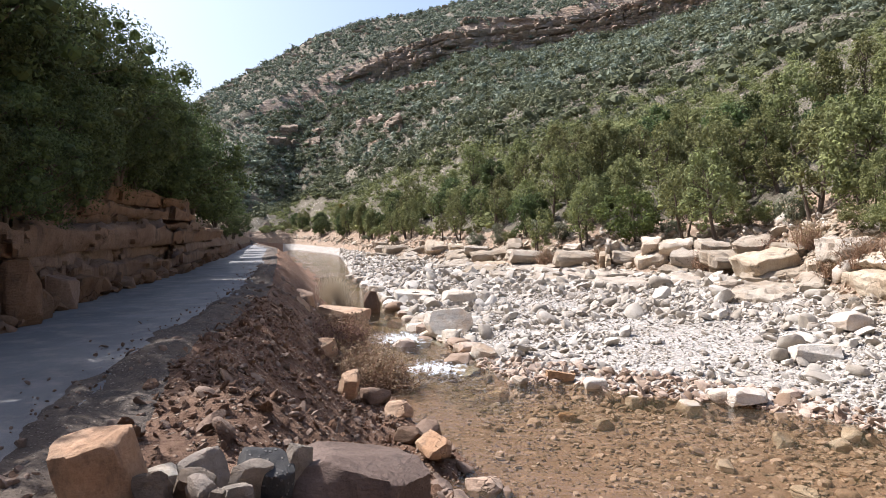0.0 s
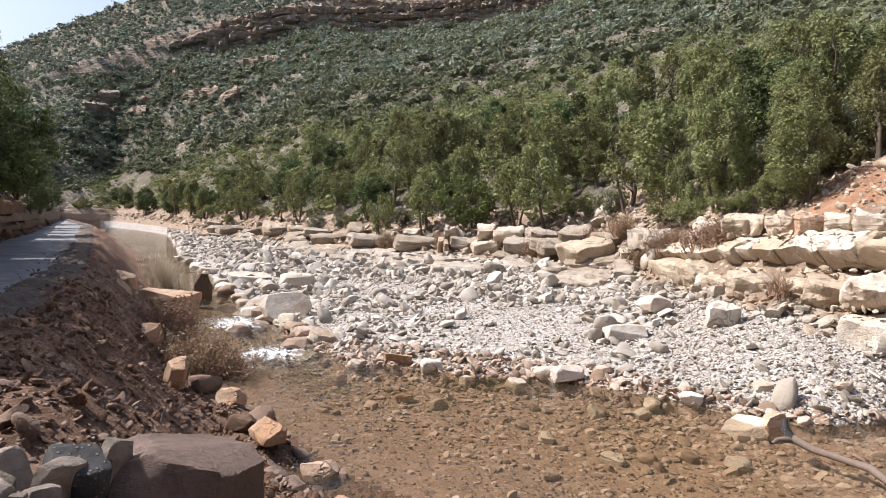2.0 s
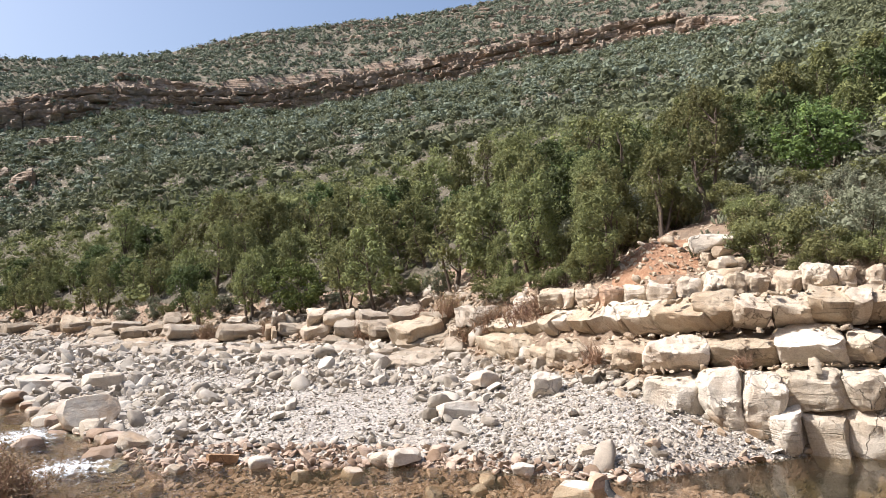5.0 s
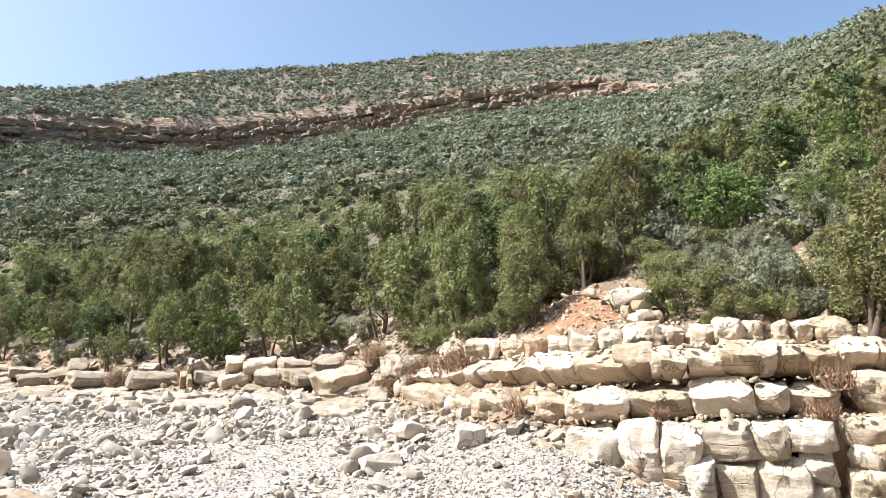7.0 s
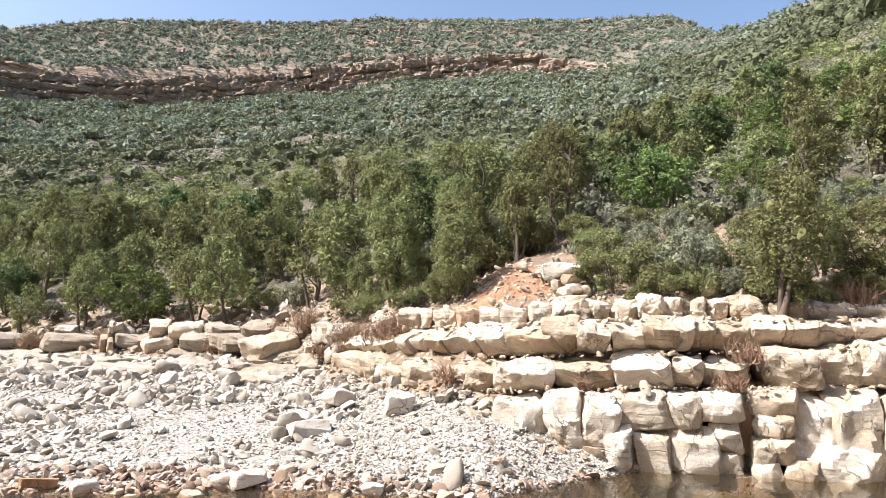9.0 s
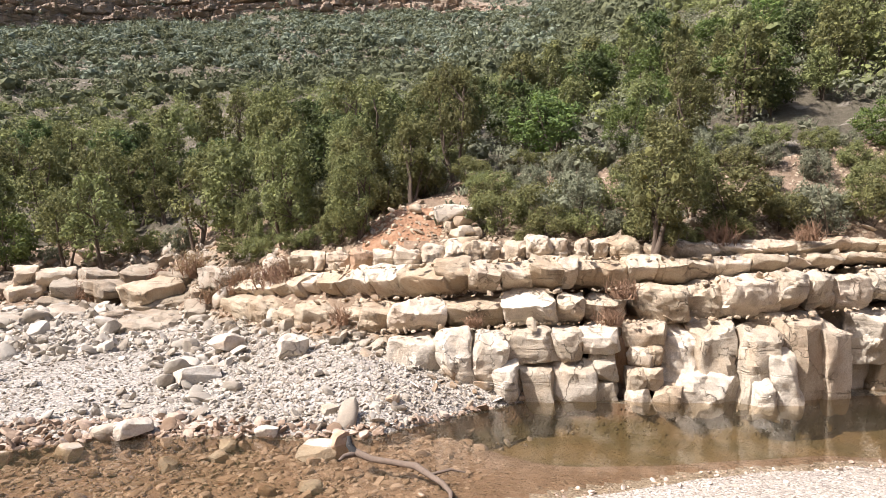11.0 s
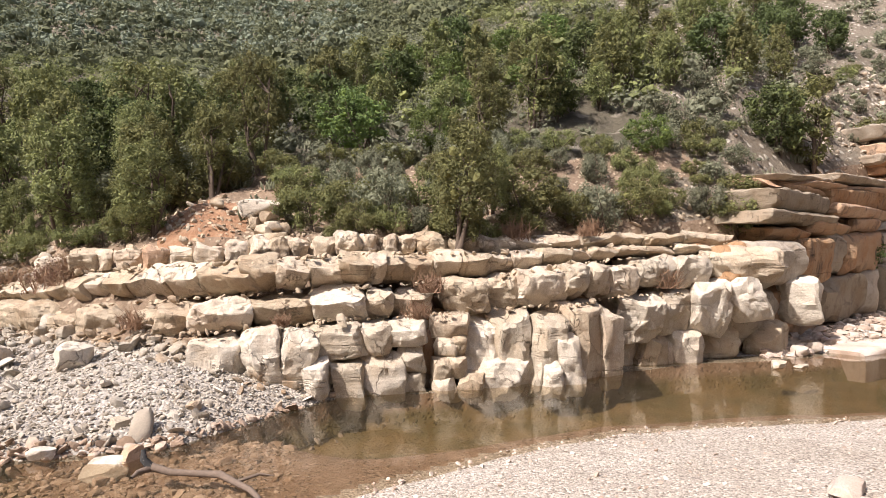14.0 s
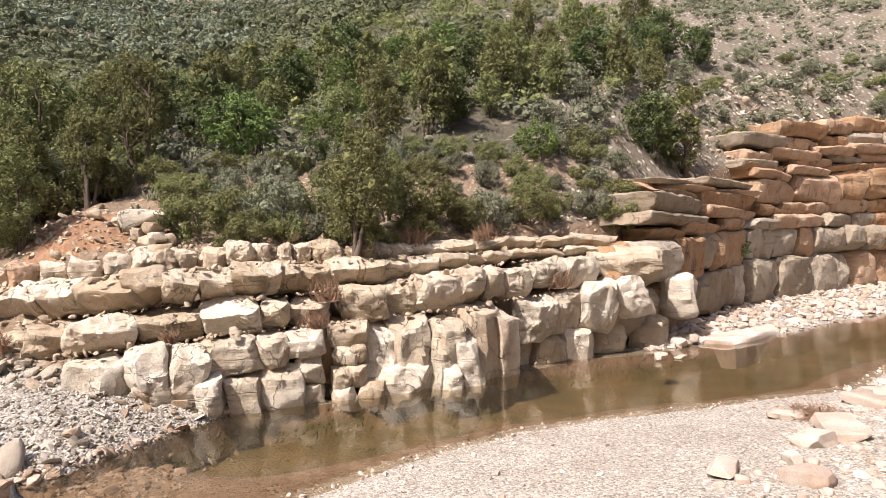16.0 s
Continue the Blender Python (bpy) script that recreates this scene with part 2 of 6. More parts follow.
L_DRY = leaf_material("dry_twigs", (0.20, 0.13, 0.08), (0.30, 0.21, 0.14))


def bark_material():
    n = Nodes("bark")
    base = n.mix(n.noise(14, 5, 0.7, stretch=(1, 1, 0.2)), (0.06, 0.045, 0.035), (0.17, 0.13, 0.10))
    return n.finish(base, 0.9, n.bump(n.noise(18, 5, 0.7, stretch=(1, 1, 0.25)), 0.02))


M_BARK = bark_material()


def water_material():
    n = Nodes("shallow_water")
    place = n.add("ShaderNodeSeparateXYZ")
    n.t.links.new(n.pos, place.inputs[0])
    wave = n.math("ADD", n.noise(3.0, 3, 0.5, stretch=(1, 1.6, 1)), n.math("MULTIPLY", n.noise(11.0, 3, 0.6), 0.3))
    nb = n.bump(n.math("MULTIPLY", wave, n.math("MULTIPLY", n.level(n.noise(0.16, 2), 0.42, 0.6, 0.25, 1.0), n.level(place.outputs[0], 12.0, 2.0, 0.3, 2.2))), 0.035, 0.7)
    fr = n.add("ShaderNodeFresnel")
    fr.inputs["IOR"].default_value = 1.33
    n.t.links.new(nb, fr.inputs["Normal"])
    tr = n.add("ShaderNodeBsdfTransparent")
    tr.inputs[0].default_value = (0.85, 0.79, 0.70, 1)
    gl = n.add("ShaderNodeBsdfGlossy")
    gl.inputs["Roughness"].default_value = 0.04
    n.t.links.new(nb, gl.inputs["Normal"])
    mx = n.add("ShaderNodeMixShader")
    silt_murk = n.add("ShaderNodeBsdfDiffuse")
    silt_murk.inputs[0].default_value = (0.20, 0.20, 0.14, 1)
    body = n.add("ShaderNodeMixShader")
    body.inputs[0].default_value = 0.06
    n.t.links.new(tr.outputs[0], body.inputs[1])
    n.t.links.new(silt_murk.outputs[0], body.inputs[2])
    n.t.links.new(fr.outputs[0], mx.inputs[0])
    n.t.links.new(body.outputs[0], mx.inputs[1])
    n.t.links.new(gl.outputs[0], mx.inputs[2])
    n.t.links.new(mx.outputs[0], n.out.inputs[0])
    return n.mat


M_WATER = water_material()


def foam_material():
    n = Nodes("rapids_foam")
    f = n.noise(3.4, 7, 0.7, stretch=(1.6, 0.7, 1))
    masks = []
    for cx, cy, sx, sy in ((-1.6, 25.0, 1.7, 2.2), (-0.3, 19.6, 1.5, 1.5)):
        mp = n.add("ShaderNodeMapping", vector_type="TEXTURE")
        n.t.links.new(n.pos, mp.inputs["Vector"])
        mp.inputs["Location"].default_value, mp.inputs["Scale"].default_value = (cx, cy, 0), (sx, sy, 3)
        ln = n.add("ShaderNodeVectorMath", operation="LENGTH")
        n.t.links.new(mp.outputs[0], ln.inputs[0])
        masks.append(n.level(ln.outputs["Value"], 0.1, 1.0, 1, 0))
    f = n.math("ADD", f, n.math("MULTIPLY", n.math("MAXIMUM", masks[0], masks[1]), 0.24))
    d = n.add("ShaderNodeBsdfPrincipled")
    n.set(d, Base_Color=(0.82, 0.85, 0.86, 1), Roughness=0.5, Normal=n.bump(n.noise(9, 5, 0.7), 0.06))
    fr = n.add("ShaderNodeFresnel")
    fr.inputs["IOR"].default_value = 1.33
    nb = n.bump(n.noise(5, 4, 0.6), 0.08)
    n.t.links.new(nb, fr.inputs["Normal"])
    tr = n.add("ShaderNodeBsdfTransparent")
    tr.inputs[0].default_value = (0.82, 0.8, 0.68, 1)
    gl = n.add("ShaderNodeBsdfGlossy")
    gl.inputs["Roughness"].default_value = 0.06
    n.t.links.new(nb, gl.inputs["Normal"])
    mx = n.add("ShaderNodeMixShader")
    n.t.links.new(fr.outputs[0], mx.inputs[0])
    n.t.links.new(tr.outputs[0], mx.inputs[1])
    n.t.links.new(gl.outputs[0], mx.inputs[2])
    m2 = n.add("ShaderNodeMixShader")
    n.t.links.new(n.level(f, 0.60, 0.82), m2.inputs[0])
    n.t.links.new(mx.outputs[0], m2.inputs[1])
    n.t.links.new(d.outputs[0], m2.inputs[2])
    n.t.links.new(m2.outputs[0], n.out.inputs[0])
    return n.mat


M_FOAM = foam_material()

# ======================= helpers for meshes =======================
def mesh_of(name, verts, faces, mats=(), mat_index=None, smooth=False):
    me = bpy.data.meshes.new(name)
    verts = np.asarray(verts, dtype=np.float32)
    faces = np.asarray(faces, dtype=np.int32)
    k = faces.shape[1]
    me.vertices.add(len(verts))
    me.vertices.foreach_set("co", verts.ravel())
    me.loops.add(faces.size)
    me.loops.foreach_set("vertex_index", faces.ravel())
    me.polygons.add(len(faces))
    me.polygons.foreach_set("loop_start", np.arange(0, faces.size, k, dtype=np.int32))
    me.polygons.foreach_set("loop_total", np.full(len(faces), k, dtype=np.int32))
    for m in mats:
        me.materials.append(m)
    if mat_index is not None:
        me.polygons.foreach_set("material_index", np.asarray(mat_index, dtype=np.int32))
    me.polygons.foreach_set("use_smooth", np.full(len(faces), smooth, dtype=bool))
    me.update(calc_edges=True)
    me.validate()
    return me


def part(name, mesh, parent, label=""):
    ob = new(name, mesh)
    ob.parent = parent
    return tagged(ob, label)


def soft_noise(p, scale, rng, octaves=3):
    """Cheap smooth noise for small meshes: sums of sines."""
    v = np.zeros(len(p))
    amp = 1.0
    for _ in range(octaves):
        for _ in range(3):
            k = rng.normal(size=3) * scale
            v += amp * np.sin(p @ k + rng.uniform(0, 6.28)) / 3
        amp *= 0.55
        scale *= 2.1
    return v


def polar(az, r, z):
    a = np.radians(az)
    return np.stack([r * np.sin(a), r * np.cos(a), z + 0 * r], -1)


def wall_pose(az, r, z, yaw=0.0):
    """A place at azimuth az and distance r, its local -y looking back to the river."""
    a = radians(az)
    return pose(r * math.sin(a), r * math.cos(a), z, 0, 0, -az + yaw)


# ======================= plan of the valley =======================
# rings: azimuth to the right of +y, distance from the standing point, height
SHORE = [(-180, 5), (-120, 8), (-90, 6.5), (-60, 9), (-34.3, 14.6), (-26.9, 22.5), (-21.5, 32), (-18.4, 49), (-17.1, 72), (-16.2, 100), (-13, 150),
         (-9.1, 112), (-8.1, 60), (-4.7, 35.3), (-1.3, 25), (2.2, 20.7), (5.7, 17.9), (10.6, 18), (15.3, 17), (24, 16.8), (31.9, 16.1), (38.8, 15.6),
         (44.7, 15.5), (50, 16.9), (54.8, 18.5), (58, 19.6), (65.6, 20.2), (71.3, 21.0), (78.5, 22.0), (81, 23.8), (86.3, 26.5), (92, 28.5), (94.5, 29.6), (97, 31.4), (99.7, 33),
         (103.7, 36.5), (110, 49), (120, 80), (140, 90), (180, 5)]
BACK = [(-180, 5.4, 2.7), (-120, 8.4, 2.7), (-90, 6.9, 2.7), (-60, 9.4, 2.7), (-34.3, 15, 2.8), (-26.9, 23, 2.8), (-21.5, 32.7, 2.8), (-18.4, 50, 2.8),
        (-17.1, 73, 2.8), (-16.2, 101, 2.7), (-13, 165, 1.0), (-9, 125, 0.8), (-5.8, 88, 0.9), (2.4, 61, 0.9), (9, 48, 1.1), (14, 44, 1.2), (26, 37, 1.5), (32, 28, 1.5),
        (37, 24, 1.5), (43, 21.8, 1.6), (47, 20.6, 1.2), (54, 20.2, 0.7), (58, 20.2, 0.1), (65.6, 20.8, 0), (71.3, 21.6, 0), (78.5, 22.6, 0),
        (81, 24.4, 0), (86.3, 27.1, 0), (92, 29.5, 0)]
BACK += [(98, 44, 0.6), (102, 55, 0.9), (108, 67, 1.0), (120, 90, 1.2), (140, 95, 3), (180, 5.4, 2.7)]
TOP = [(-180, 7, 6), (-120, 10, 6), (-90, 8.5, 6), (-60, 11, 6), (-34.3, 16.4, 6), (-26.9, 24.4, 5.8), (-21.5, 34, 5.2), (-18.4, 51, 4.4), (-17.1, 76, 3.8),
       (-16.2, 103, 3.2), (-13, 172, 2.6), (-9, 132, 2.4), (-5.8, 93, 2.2), (2.4, 65, 2.1), (9, 52, 2.5), (14, 48.5, 2.9), (26, 41, 3.5), (32, 32.5, 3.9), (37, 27.8, 4.4),
       (43, 25.2, 4.6), (47, 24.2, 4.7), (54, 23.3, 4.8), (60, 22.9, 4.9), (71, 23.8, 4.9), (80, 25.4, 5.1), (86, 28.3, 5.5), (91, 30.6, 6.0)]
TOP += [(98, 45.5, 9.4), (104, 57, 12), (110, 70, 14), (120, 93, 16), (140, 100, 14), (180, 7, 6)]
BENCH = [(-180, 20, 12), (-90, 20, 13), (-60, 24, 13), (-34.3, 30, 12.5), (-26.9, 40, 8), (-21.5, 48, 6), (-18.4, 66, 5), (-17.1, 90, 4.5), (-16.2, 120, 4), (-13, 190, 5),
         (-9, 150, 5), (-5.8, 105, 4.4), (2.4, 74, 4.2), (9, 60, 4.4), (14, 56, 4.8), (26, 49, 5.6), (32, 41, 6.1), (37, 36, 6.7),
         (43, 33, 7.2), (54, 31, 8.2), (66, 31, 8.8), (78, 32.5, 9), (91, 40, 11.5), (98, 54, 15), (104, 65, 17.5), (110, 78, 20), (140, 115, 24), (180, 20, 12)]
MID = [(-180, 60, 40), (-90, 60, 44), (-60, 66, 42), (-34.3, 80, 38), (-26.9, 100, 14), (-21.5, 120, 8), (-17, 200, 8), (-13, 250, 14), (-9, 240, 22),
       (-5.8, 215, 26), (2.4, 180, 34), (14, 160, 38), (26, 150, 42), (37, 140, 42), (50, 130, 41), (60, 115, 40), (66, 105, 42), (75, 98, 45), (90, 100, 46),
       (104, 115, 46), (115, 130, 48), (140, 150, 60), (180, 60, 40)]
LOW = [(-180, 110, 66), (-90, 110, 70), (-34.3, 130, 60), (-26, 220, 20), (-20.6, 300, 40), (-15.9, 305, 52), (-10, 305, 64), (0, 300, 81), (7.6, 300, 84), (13.9, 300, 88),
       (21, 300, 96), (31, 300, 106), (38.6, 300, 113), (46.2, 300, 116), (54, 290, 112), (60, 260, 101), (64, 215, 84), (70, 165, 72), (80, 165, 76), (104, 180, 78), (140, 220, 90), (180, 110, 66)]
HIGH = [(-180, 114, 72), (-90, 114, 76), (-34.3, 136, 66), (-26, 226, 26), (-20.6, 306, 45), (-10, 312, 72), (0, 307, 91), (7.5, 307, 97), (16, 307, 105), (26, 307, 113.5), (36, 307, 122.5),
        (46, 307, 125), (54, 297, 119), (60, 267, 106), (64, 222, 88), (70, 168, 75), (80, 168, 79), (104, 184, 81), (140, 226, 96), (180, 114, 72)]
HIGH = [(a, r + (3 if -12 < a < 55 else 0), z + (6.5 if -12 < a < 50 else 3 if 50 < a < 55 else 0)) for a, r, z in HIGH]
CREST = [(-180, 160, 92), (-90, 160, 96), (-34.3, 190, 80), (-26, 320, 50), (-20.6, 400, 77), (-15.9, 400, 98.5), (-10.7, 400, 120), (-6.9, 400, 129), (-1.5, 400, 136), (4.4, 400, 145),
         (7.2, 400, 152), (13.6, 400, 167), (23, 400, 178), (35, 400, 190), (44, 400, 191.5), (54, 400, 189), (60.6, 400, 185), (64, 400, 171), (67, 240, 104), (71, 200, 93), (80, 195, 96),
         (104, 215, 100), (140, 280, 120), (180, 160, 92)]
FAR = [(-180, 2500, 40), (180, 2500, 40)]


BACK = [(a, r + (1.3 if a < -16 or a > 170 else 0), z) for a, r, z in BACK]
BACK = [(a, r + (2.2 if 79 < a < 93 else 0), z) for a, r, z in BACK]
TOP = [(a, r + (1.2 if 79 < a < 93 else 0), z) for a, r, z in TOP]
TOP = [(a, r + (1.8 if a < -16 or a > 170 else 2.6 if -10 < a < 30 else 0.5), z - (0.3 if -10 < a < 40 else 0.1)) for a, r, z in TOP]


def ring(table, az):
    t = np.array(table, dtype=float)
    return [np.interp(az, t[:, 0], t[:, k]) for k in range(1, t.shape[1])]


ROAD_R = [(-0.6, -60), (-1.6, -20), (-2.3, 0), (-3.1, 4.5), (-4.2, 8.2), (-4.9, 12.6), (-6.2, 20.7), (-9.4, 34), (-18, 68), (-31, 103), (-50, 150)]
BANK_FOOT = [(8, -60), (9, -20), (8, -2), (7.5, 2), (7.2, 4.6), (4.5, 6.6), (2.2, 8.6), (1.0, 10.1), (-0.3, 12.9), (-1.1, 14.5), (-1.6, 17.1), (-3.2, 25), (-5.4, 32),
             (-7.3, 43), (-16.8, 79), (-36, 148), (-42, 170)]
BEACH_EDGE = [(7.2, 4.6), (8.8, 6.8), (10.7, 5.9), (13.0, 4.7), (16.0, 2.4), (18.2, -0.7), (21.3, -5.6), (22.4, -7.0), (26.9, -9.7), (40, -22), (70, -40)]


def side(x, y, line):
    """Distance to a line, positive on its right-hand side when followed."""
    best = np.full(x.shape, 1e9)
    sign = np.zeros(x.shape)
    for (x0, y0), (x1, y1) in zip(line, line[1:]):
        dx, dy = x1 - x0, y1 - y0
        u = np.clip(((x - x0) * dx + (y - y0) * dy) / (dx * dx + dy * dy), 0, 1)
        ex, ey = x - x0 - u * dx, y - y0 - u * dy
        d = np.hypot(ex, ey)
        s = np.sign(ex * dy - ey * dx)
        nearer = d < best - 1e-9
        best = np.where(nearer, d, best)
        sign = np.where(nearer, s, sign)
    return best * sign


def smooth01(u):
    u = np.clip(u, 0, 1)
    return u * u * (3 - 2 * u)


def fractal(x, y, scale, octaves=4, seed=0.0):
    return np.array([noise.fractal(Vector((a * scale + seed, b * scale, seed * 0.7)), 1.0, 2.0, octaves) for a, b in zip(x.ravel(), y.ravel())]).reshape(x.shape)


def near_height(x, y):
    """Ground between the standing point and the far shore: road, bank, bed, beach. Also a zone number."""
    road = side(x, y, ROAD_R)              # > 0 right of the road
    foot = side(x, y, BANK_FOOT)           # > 0 on the river side
    beach = -side(x, y, BEACH_EDGE)        # < 0 on the beach side (right of the edge)
    z = np.where(road < 0, 2.4, 0.0)
    u = np.clip(road, 0, None) / (np.clip(road, 0, None) + np.clip(-foot, 0, None) + 1e-6)
    hump = np.exp(-((road - 1.6) / 0.9) ** 2) * 0.06
    bank = 2.4 - 2.45 * smooth01((u - 0.12) / 0.85) + hump
    z = np.where((road >= 0) & (foot < 0), bank, z)
    bed = -0.03 - 0.27 * smooth01(np.minimum(foot, np.clip(beach, 0, None)) / 3.0)
    z = np.where(foot >= 0, bed, z)
    on_beach = (foot >= 0) & (beach < 0)
    z = np.where(on_beach, np.minimum(0.07 * -beach, 0.5) - 0.03, z)
    zone = np.where(road < 0, 0, np.where(foot < 0.15, 1, np.where(on_beach, 3, 2)))
    pool = smooth01((x - 12.0) / 3.0) * smooth01((beach - 0.2) / 3.2) + 0.45 * smooth01((y - 24) / 8.0) * smooth01(foot / 1.5)
    z = np.where(zone == 2, z - 0.75 * np.clip(pool, 0, 1), z)
    z = z - 0.25 * np.exp(-((x + 1.6) ** 2 + (y - 4.8) ** 2) / 1.6)
    return z, zone


def build_ground():
    az = np.concatenate([np.arange(-180, -42, 3.0), np.arange(-42, 112, 0.3), np.linspace(112, 180, 24)])
    a = np.radians(az)
    (rA,) = ring(SHORE, az)
    rings = [(rA, None)] + [tuple(ring(t, az)) for t in (BACK, TOP, BENCH, MID, LOW, HIGH, CREST, FAR)]
    steps = [165, 44, 14, 14, 40, 26, 8, 24, 6]
    rows_r, rows_z, rows_k = [], [], []
    # near part
    for j in range(steps[0]):
        knee = np.minimum(14.0, 0.9 * rA)
        r = 0.002 + 0 * rA if j == 0 else 1.6 * (knee / 1.6) ** (j / 110) if j < 110 else knee * (rA / knee) ** ((j - 110) / (steps[0] - 110))
        rows_r.append(r), rows_z.append(None), rows_k.append(0)
    for k in range(1, len(rings)):
        r0, z0 = rings[k - 1]
        r1, z1 = rings[k]
        for j in range(steps[k]):
            f = j / steps[k]
            rows_r.append(r0 + (r1 - r0) * f)
            rows_z.append((k, f))
            rows_k.append(k)
    R = np.array(rows_r)
    X, Y = R * np.sin(a), R * np.cos(a)
    near_z, near_zone = near_height(X, Y)
    # the far shore starts at the near part's own height
    zA = np.where((az > -14) & (az < 118), -0.06, near_z[steps[0]])
    rings[0] = (rA, zA)
    Z = np.array(near_z)
    for i, kz in enumerate(rows_z):
        if kz:
            k, f = kz
            e = f if k != 1 else f ** 0.75
            Z[i] = rings[k - 1][1] * (1 - e) + rings[k][1] * e
    rough = fractal(X, Y, 0.45, 4, 3.0)
    rough2 = fractal(X, Y, 0.03, 5, 9.0)
    K = np.array(rows_k)[:, None] + 0 * R.astype(int)
    zone = np.where(K == 0, near_zone, 0)
    rel = np.where(K == 0, np.array([0.012, 0.30, 0.05, 0.015, 0, 0, 0, 0, 0.05])[near_zone], 0.0)
    river = (az > -14) & (az < 118)
    rel = np.where(K == 1, 0.07, rel)
    rel = np.where(K == 2, 0.12, rel)
    rel = np.where(K == 3, 0.35, rel)
    Z = Z + rel * rough
    grow = np.clip((R - 40) / 120, 0, 1)
    Z = Z + np.where((K >= 4) & (K <= 7), rough2 * grow * 4.0 + rough * 0.5, 0) * np.where(K == 7, 0.7, 1)
    # zones: 0 road, 1 bank, 2 bed, 3 beach, 4 bar, 5 red scree, 6 hill, 7 cliff
    zone = np.where(K == 1, np.where(river, 4, 1), zone)
    zone = np.where((K == 2) | (K == 3), 5, zone)
    zone = np.where((K >= 4), 6, zone)
    zone = np.where((K >= 3) & (K <= 5) & (az + 4 * rough > 86), 9, zone)
    zone = np.where((K == 6) & (az > -16) & (az < 56), 7, zone)
    scree = np.exp(-((az - 47.5) / 4.5) ** 2 - ((R - 26.0) / 1.9) ** 2)
    Z = Z + np.where(K >= 2, 0.8 * scree, 0)
    zone = np.where((K >= 2) & (scree + 0.25 * rough > 0.35), 8, zone)
    nR, nA = R.shape
    verts = np.stack([X, Y, Z], -1).reshape(-1, 3)
    i, j = np.meshgrid(np.arange(nR - 1), np.arange(nA - 1), indexing="ij")
    q = np.stack([i * nA + j, (i + 1) * nA + j, (i + 1) * nA + j + 1, i * nA + j + 1], -1).reshape(-1, 4)
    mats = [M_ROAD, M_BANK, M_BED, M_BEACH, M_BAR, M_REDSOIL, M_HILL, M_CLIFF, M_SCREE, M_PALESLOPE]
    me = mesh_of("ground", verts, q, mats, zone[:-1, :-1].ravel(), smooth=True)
    ob = tagged(new("ground", me), "valley ground of road, soil bank, gravel bars and scrubby slopes", "ground", kind="structure")
    return az, R, Z


G_AZ, G_R, G_Z = build_ground()


def ground_at(az, r):
    """Height of the ground at azimuth and distance."""
    az = np.atleast_1d(np.asarray(az, float))
    r = np.atleast_1d(np.asarray(r, float))
    i = np.clip(np.searchsorted(G_AZ, az) - 1, 0, len(G_AZ) - 2)
    f = (az - G_AZ[i]) / (G_AZ[i + 1] - G_AZ[i])
    za = np.array([np.interp(rr, G_R[:, k], G_Z[:, k]) for rr, k in zip(r, i)])
    zb = np.array([np.interp(rr, G_R[:, k], G_Z[:, k]) for rr, k in zip(r, i + 1)])
    return za * (1 - f) + zb * f


def height(x, y):
    x, y = np.atleast_1d(np.asarray(x, float)), np.atleast_1d(np.asarray(y, float))
    return ground_at(np.degrees(np.arctan2(x, y)), np.hypot(x, y))


def verge():
    """Strip of dirt and gravel spilled over the road's broken edge."""
    rng = np.random.default_rng(3)
    pts = []
    for (x0, y0), (x1, y1) in zip(ROAD_R[2:-2], ROAD_R[3:-1]):
        n = max(2, int(math.hypot(x1 - x0, y1 - y0) / 0.12))
        pts += [(x0 + (x1 - x0) * k / n, y0 + (y1 - y0) * k / n) for k in range(n)]
    p = np.array(pts)
    p = np.stack([np.convolve(np.pad(p[:, k], 9, "edge"), np.ones(19) / 19, "valid") for k in (0, 1)], -1)
    d = np.gradient(p, axis=0)
    d /= np.linalg.norm(d, axis=1, keepdims=True)
    out_ = np.stack([d[:, 1], -d[:, 0]], -1)
    wob = 0.30 + 0.28 * fractal(p[:, 0], p[:, 1], 0.9, 5, 5.0)
    rows = []
    for u in np.linspace(0, 1, 9):
        off = -wob * (1 - u) + (0.75 + 0.2 * wob) * u
        q = p + out_ * off[:, None]
        crown = 0.055 * math.sin(math.pi * u) + (0.0 if 0 < u < 1 else -0.08)
        z = height(q[:, 0], q[:, 1]) + crown + 0.03 * fractal(q[:, 0], q[:, 1], 3.0, 3, 6.0) * (1 if 0 < u < 1 else 0)
        rows.append(np.concatenate([q, z[:, None]], 1))
    v = np.array(rows)
    n, m = v.shape[:2]
    i, j = np.meshgrid(np.arange(n - 1), np.arange(m - 1), indexing="ij")
    f = np.stack([i * m + j, (i + 1) * m + j, (i + 1) * m + j + 1, i * m + j + 1], -1).reshape(-1, 4)
    tagged(new("road_verge", mesh_of("road_verge", v.reshape(-1, 3), f, [M_VERGE], smooth=True)), "strip of brown dirt and gravel along the broken road edge", "verge", kind="structure")


verge()


